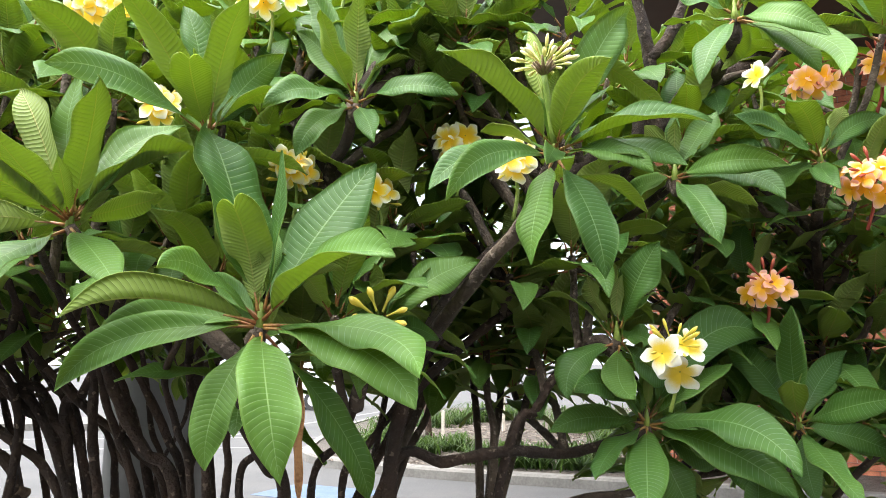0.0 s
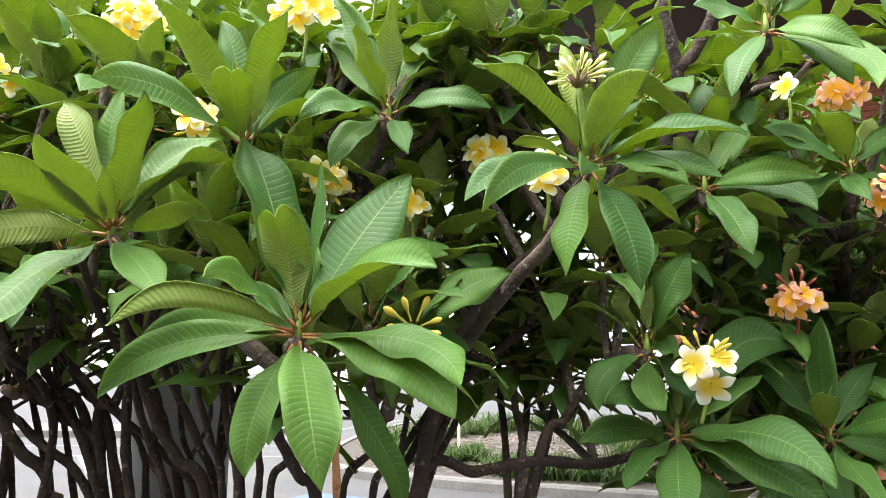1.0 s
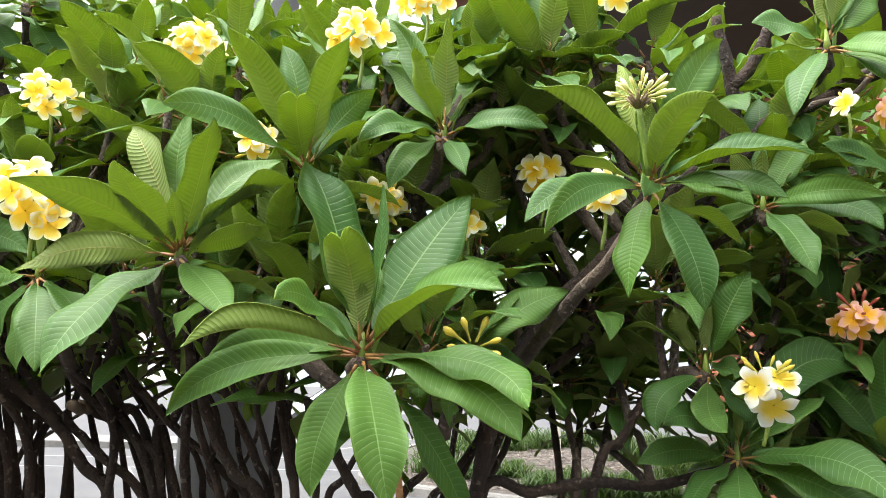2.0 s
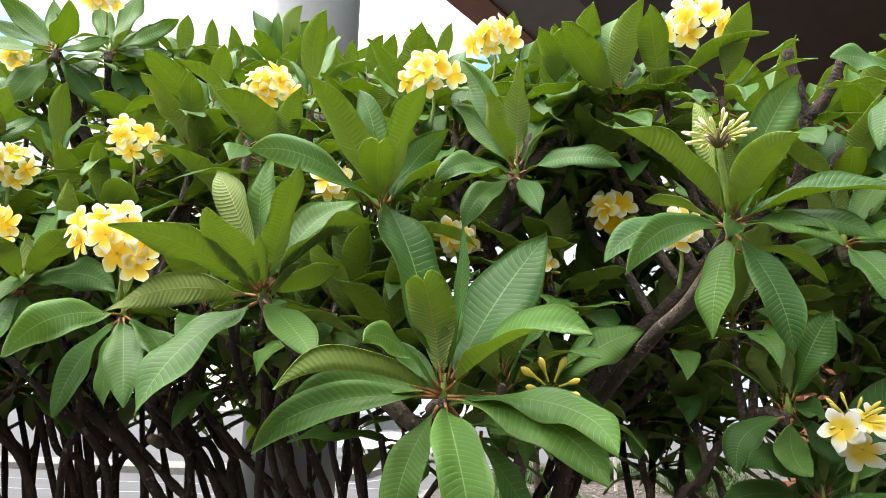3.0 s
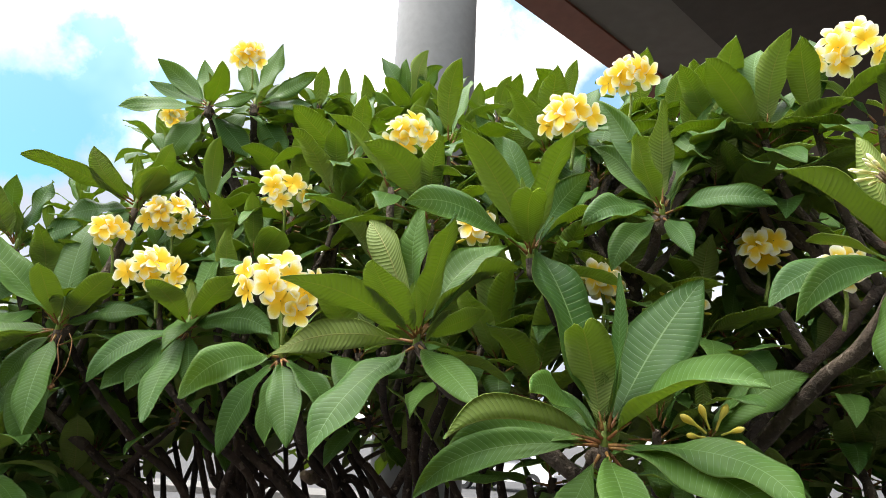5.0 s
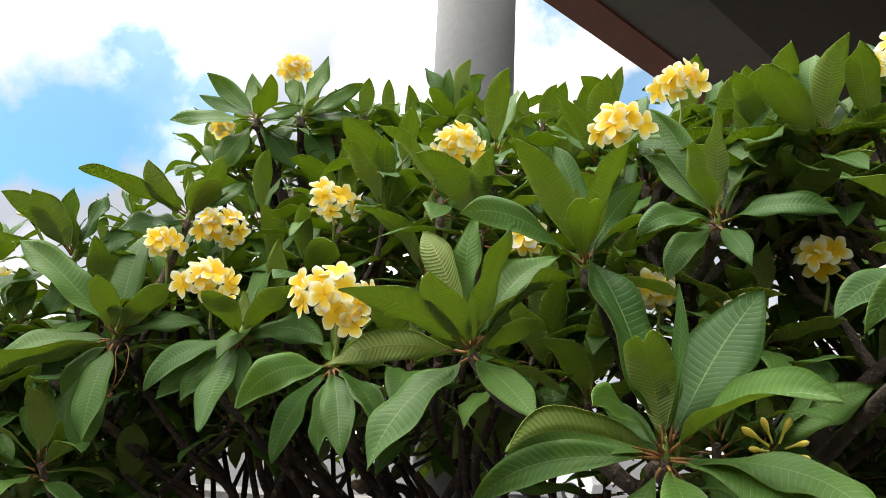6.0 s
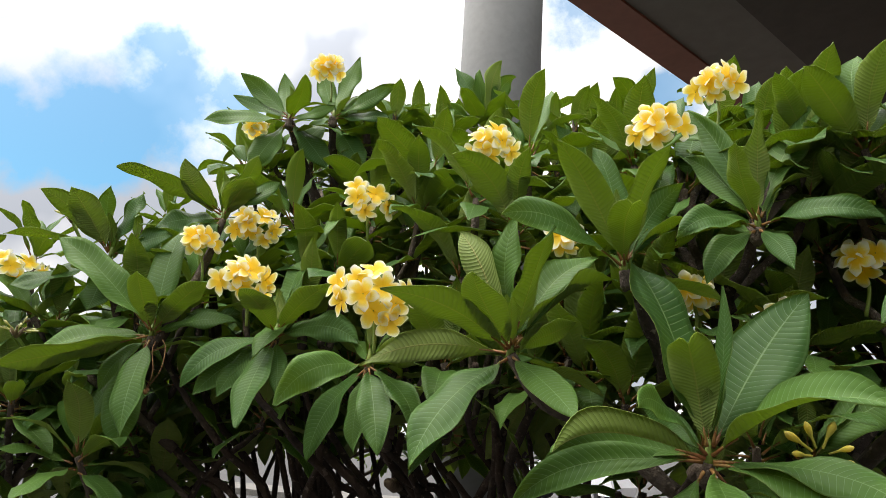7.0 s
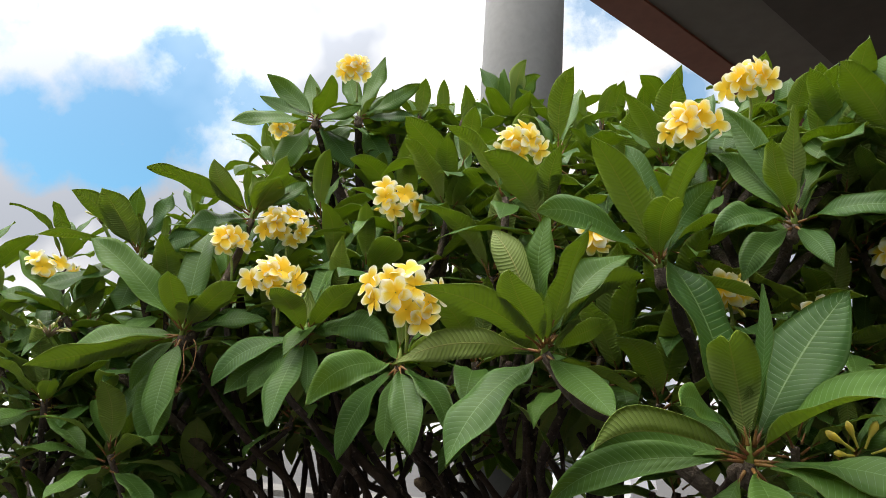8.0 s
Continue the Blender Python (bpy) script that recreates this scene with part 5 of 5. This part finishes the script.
BUSHES = [
    (Vector((-0.62, 2.05, 0)), thing("frangipani_bush", "green frangipani bush with white and yellow flower heads", "bush", "frangipani bushes")),
    (Vector((-0.30, 1.88, 0)), thing("frangipani_bush", "frangipani bush with pale buds and broad green leaves", "bush", "frangipani bushes")),
    (Vector((-1.45, 2.25, 0)), thing("frangipani_bush", "tall frangipani bush with yellow flower heads at its top", "bush", "frangipani bushes")),
    (Vector((-2.3, 2.2, 0)), thing("frangipani_bush", "low spreading frangipani bush at the hedge's end", "bush", "frangipani bushes")),
    (Vector((1.05, 2.35, 0)), thing("frangipani_bush", "shaded frangipani bush with pink and orange flowers", "bush", "frangipani bushes")),
]


def owner(p):
    return min(BUSHES, key=lambda b: (b[0].x - p[0]) ** 2 + 0.3 * (b[0].y - p[1]) ** 2)


knots = []
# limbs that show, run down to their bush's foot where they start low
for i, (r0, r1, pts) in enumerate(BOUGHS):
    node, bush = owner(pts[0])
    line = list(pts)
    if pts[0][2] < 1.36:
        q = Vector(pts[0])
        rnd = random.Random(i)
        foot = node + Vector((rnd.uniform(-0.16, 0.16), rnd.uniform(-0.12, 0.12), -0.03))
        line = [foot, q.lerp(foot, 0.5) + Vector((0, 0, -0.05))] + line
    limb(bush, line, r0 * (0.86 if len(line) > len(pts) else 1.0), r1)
    knots.extend((q, bush) for q in smooth_line(line, 7) if q.z > 1.0)

# slim stems that lean away from the walk at the hedge's low end
rnd = random.Random(41)
for i in range(24):
    x, y = rnd.uniform(-2.35, -1.35), rnd.uniform(2.1, 2.75)
    node, bush = owner((x, y, 1.0))
    lean = rnd.uniform(0.15, 0.5)
    line = [Vector((x + lean, y + rnd.uniform(-0.05, 0.15), -0.03)), Vector((x + lean * 0.7, y + rnd.uniform(-0.08, 0.08), 0.55)), Vector((x + lean * 0.35, y + rnd.uniform(-0.06, 0.06), 1.05)), Vector((x + rnd.uniform(-0.08, 0.08), y - 0.06, rnd.uniform(1.5, 1.8)))]
    limb(bush, line, rnd.uniform(0.014, 0.019), 0.009)
    knots.extend((q, bush) for q in smooth_line(line, 7) if q.z > 1.0)


# a branch to every tip, from the nearest limb below it, or from a limb of its own
def hold(p, reach, slope):
    best = None
    near = [k for k in knots if (k[0] - p).length < 0.11 and k[0].z < p.z]
    if slope == 1.3 and near:
        return min(near, key=lambda k: (k[0] - p).length)
    for q, bush in knots:
        d = (q - p).length + 0.6 * (q - p).xy.length
        if q.z < p.z - 0.05 and d < reach and (q - p).xy.length < slope * (p.z - q.z) and (best is None or d < best[0]):
            best = (d, q, bush)
    if best is None and p.x > -0.3 and p.z < 1.8:
        best = min((((q - p).length, q, bush) for q, bush in knots if q.z < p.z - 0.04), key=lambda k: k[0])
    if best:
        return best[1], best[2]
    node, bush = owner(p)
    node = node.lerp(Vector((p.x, p.y, 0)), 0.05 if p.x > -0.3 else 0.75 if p.z < 1.8 else 0.35)
    f = p.lerp(node, 0.18) + Vector((0, 0.10, 0))
    f.z = p.z - 0.32
    rnd = random.Random(len(knots))
    line = [node + Vector((rnd.uniform(-0.15, 0.15), rnd.uniform(-0.1, 0.15), -0.03)), node.lerp(f, 0.4) + Vector((rnd.uniform(-0.2, 0.2), 0.05, rnd.uniform(-0.1, 0.1))), node.lerp(f, 0.68) + Vector((rnd.uniform(-0.09, 0.09), rnd.uniform(-0.06, 0.06), rnd.uniform(-0.08, 0.04))), node.lerp(f, 0.86) + Vector((rnd.uniform(-0.05, 0.05), rnd.uniform(-0.04, 0.04), rnd.uniform(-0.05, 0.02))), f]
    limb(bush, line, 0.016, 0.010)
    knots.extend((q, bush) for q in smooth_line(line, 7)[6:])
    return f, bush


CLEAR.extend((Vector(p), Vector(face)) for colour, p, count, spread, face in HEADS if count > 3)
tips = [(Vector(c), name) for name, (c, leaves) in WHORLS.items()] + [(Vector(p), "") for rows in FILL.values() for p in rows]
SKYLINE_TIPS = [Vector(p) for p in FILL["skyline"]]
for i, (p, name) in enumerate(tips):
    f, bush = hold(p, 1.3, 1.3 if name else 0.9)
    b = branch(bush, f, p - Vector((0, 0, 0.006)), 0.017 if name else 0.011, 0.0115 if name else 0.0095, seed=i)
    if name:
        bm = bmesh.new()
        tube(bm, [p - Vector((0, 0, 0.012)), p + Vector((0, 0, 0.012)), p + Vector((0, 0, 0.035))], (0.0095, 0.003), 8, 0, 0.3)
        part("growing_tip", bm, STALK_GREEN, b)
        for j, spec in enumerate(WHORLS[name][1]):
            h = radians(spec[0])
            leaf(b, p + Vector((math.cos(h), math.sin(h), 0)) * 0.009 + Vector((0, 0, 0.022 * math.sin(radians(spec[1])))), spec, 100 * i + j)
        whorl(b, p, 4, 0.21, 900 + i, -10, 35, 20, 140)
        whorl(b, p + Vector((0, 0, 0.035)), 4, 0.105, 1300 + i, 62, 84)
    else:
        rear = p.y > 1.95 and p.z > 2.2
        if p in SKYLINE_TIPS:
            whorl(b, p - Vector((0, 0, 0.03 * (i % 4))), 12, 0.225, 500 + i, -40, 66)
            continue
        whorl(b, p - Vector((0, 0, 0.075 if rear else 0)), 12, 0.16 if rear else 0.25, 500 + i)

# deeper foliage that closes the crown
rnd = random.Random(77)
deep = []
while len(deep) < 270:
    x = rnd.uniform(-3.1, 1.7)
    y = rnd.uniform(1.72 if x < -1.9 else 1.88, 3.3)
    top = (2.42 if x > -1.72 else 2.27 + 0.42 * (x + 1.8)) + 0.33 * (min(y, 2.8) - 2.0)
    z = rnd.uniform(1.0 if x > 0.30 * y else 1.15 if x < -0.92 * y else 1.60, top)
    if all((Vector((x, y, z)) - q).length > 0.16 for q in deep):
        deep.append(Vector((x, y, z)))
while len(deep) < 312:
    p = Vector((rnd.uniform(-2.7, -1.7), rnd.uniform(2.1, 3.0), rnd.uniform(1.65, 2.1)))
    if all((p - q).length > 0.12 for q in deep):
        deep.append(p)
# more whorls, added before the column to keep its lower part in shade
while len(deep) < 350:
    p = Vector((rnd.uniform(-2.7, -0.9), rnd.uniform(3.2, 4.0), rnd.uniform(1.5, 2.35)))
    if (p.xy - Vector((-1.69, 4.5))).length > 0.45 and all((p - q).length > 0.2 for q in deep):
        deep.append(p)
deep = [p for i, p in enumerate(deep) if not (-0.3 < p.x < 0.45 and 1.75 < p.z < 2.4 and i % 3)]
inner = {}
for i, p in enumerate(deep):
    f, bush = hold(p, 1.15, 2.3)
    b = branch(bush, f, p, 0.010, 0.008, seed=700 + i)
    whorl(inner.setdefault(bush.name, (bush, []))[1], p, 12, 0.25, 2000 + i, -45, 65)
for bush, items in inner.values():
    joined_leaves("inner_foliage", items, bush, "shaded green leaves deep in the crown")

for i, (colour, p, count, spread, face) in enumerate(HEADS):
    bush = owner(p)[1]
    p = Vector(p) + Vector(face) * 0.07
    way = Vector(face) + Vector((0, 0, 0.24))
    flower_head(bush, p + Vector((0, 0.04, -0.11)), p - way.normalized() * 0.04, colour, count, 9 if colour != "yellow" else 8 if count == 0 else 1 if count == 1 else 6, spread, {"white": 0.100, "yellow": 0.084, "pink": 0.078}[colour], i, way)
bud_head(owner(BUD_TOP)[1], BUD_FOOT, BUD_TOP, 28, 1)
bud_head(owner(BUD_LEFT)[1], BUD_LEFT_FOOT, BUD_LEFT, 12, 2)
bud_head(owner(BUD_LOW)[1], BUD_LOW_FOOT, BUD_LOW, 10, 3)

# small wear: a withered leaf, dried stalks and sawn stubs
_w, _b = owner(DRY_TIP[0])
bm = bmesh.new()
leaf_bm(bm, DRY_TIP[0], -75, -80, 0.24, 0.05, 0.05, 0.035, 60, 40.0, seed=5)
part("dry_leaf", bm, [DRY, DRY, DRY], _b, "curled brown withered leaf")
for k, p in enumerate(WITHERED):
    p = Vector(p)
    bush = owner(p)[1]
    bm = bmesh.new()
    tube(bm, smooth_line([p, p + Vector((0.012 + 0.02 * k, -0.02, -0.03)), p + Vector((0.03, -0.025, -0.09)), p + Vector((0.01 - 0.02 * k, -0.02, -0.14))], 5), (0.0016, 0.0012), 5)
    bmesh.ops.create_icosphere(bm, subdivisions=1, radius=0.008, matrix=Matrix.Translation(p + Vector((0.01 - 0.02 * k, -0.02, -0.145))))
    part("withered_stalk", bm, DRY, bush, "thin dried brown flower stalk hanging down")
for p in STUBS:
    p = Vector(p)
    bush = owner(p)[1]
    bm = bmesh.new()
    tube(bm, [p + Vector((0, 0.03, -0.012)), p + Vector((0, -0.012, 0.002)), p + Vector((0, -0.02, 0.003))], (0.015, 0.012), 10, 0, 0.15)
    part("sawn_stub", bm, SAWN, bush, "pale sawn end of a cut branch")

# bricks, laid in running bond
wall_top = 66
for row in range(8, wall_top):
    for col in range(0, 34):
        x = 0.12 + col * 0.24 + (0.12 if row % 2 else 0)
        if col < 12 and 20 <= row < 45:
            o = shared("brick", BRICK_MESH, wall, Matrix.Translation((x, 0.05 - 0.012, 0.043 + row * 0.086)))
bm = bmesh.new()
for row in range(0, wall_top):
    for col in range(0, 34):
        if not (col < 12 and 20 <= row < 45):
            x = 0.12 + col * 0.24 + (0.12 if row % 2 else 0)
            box(bm, (x - 0.115, -0.012, row * 0.086 + 0.005), (x + 0.115, 0.088, row * 0.086 + 0.081))
o = part("brickwork", bm, BRICK, wall, "", False)
o["kind"] = "stuff"
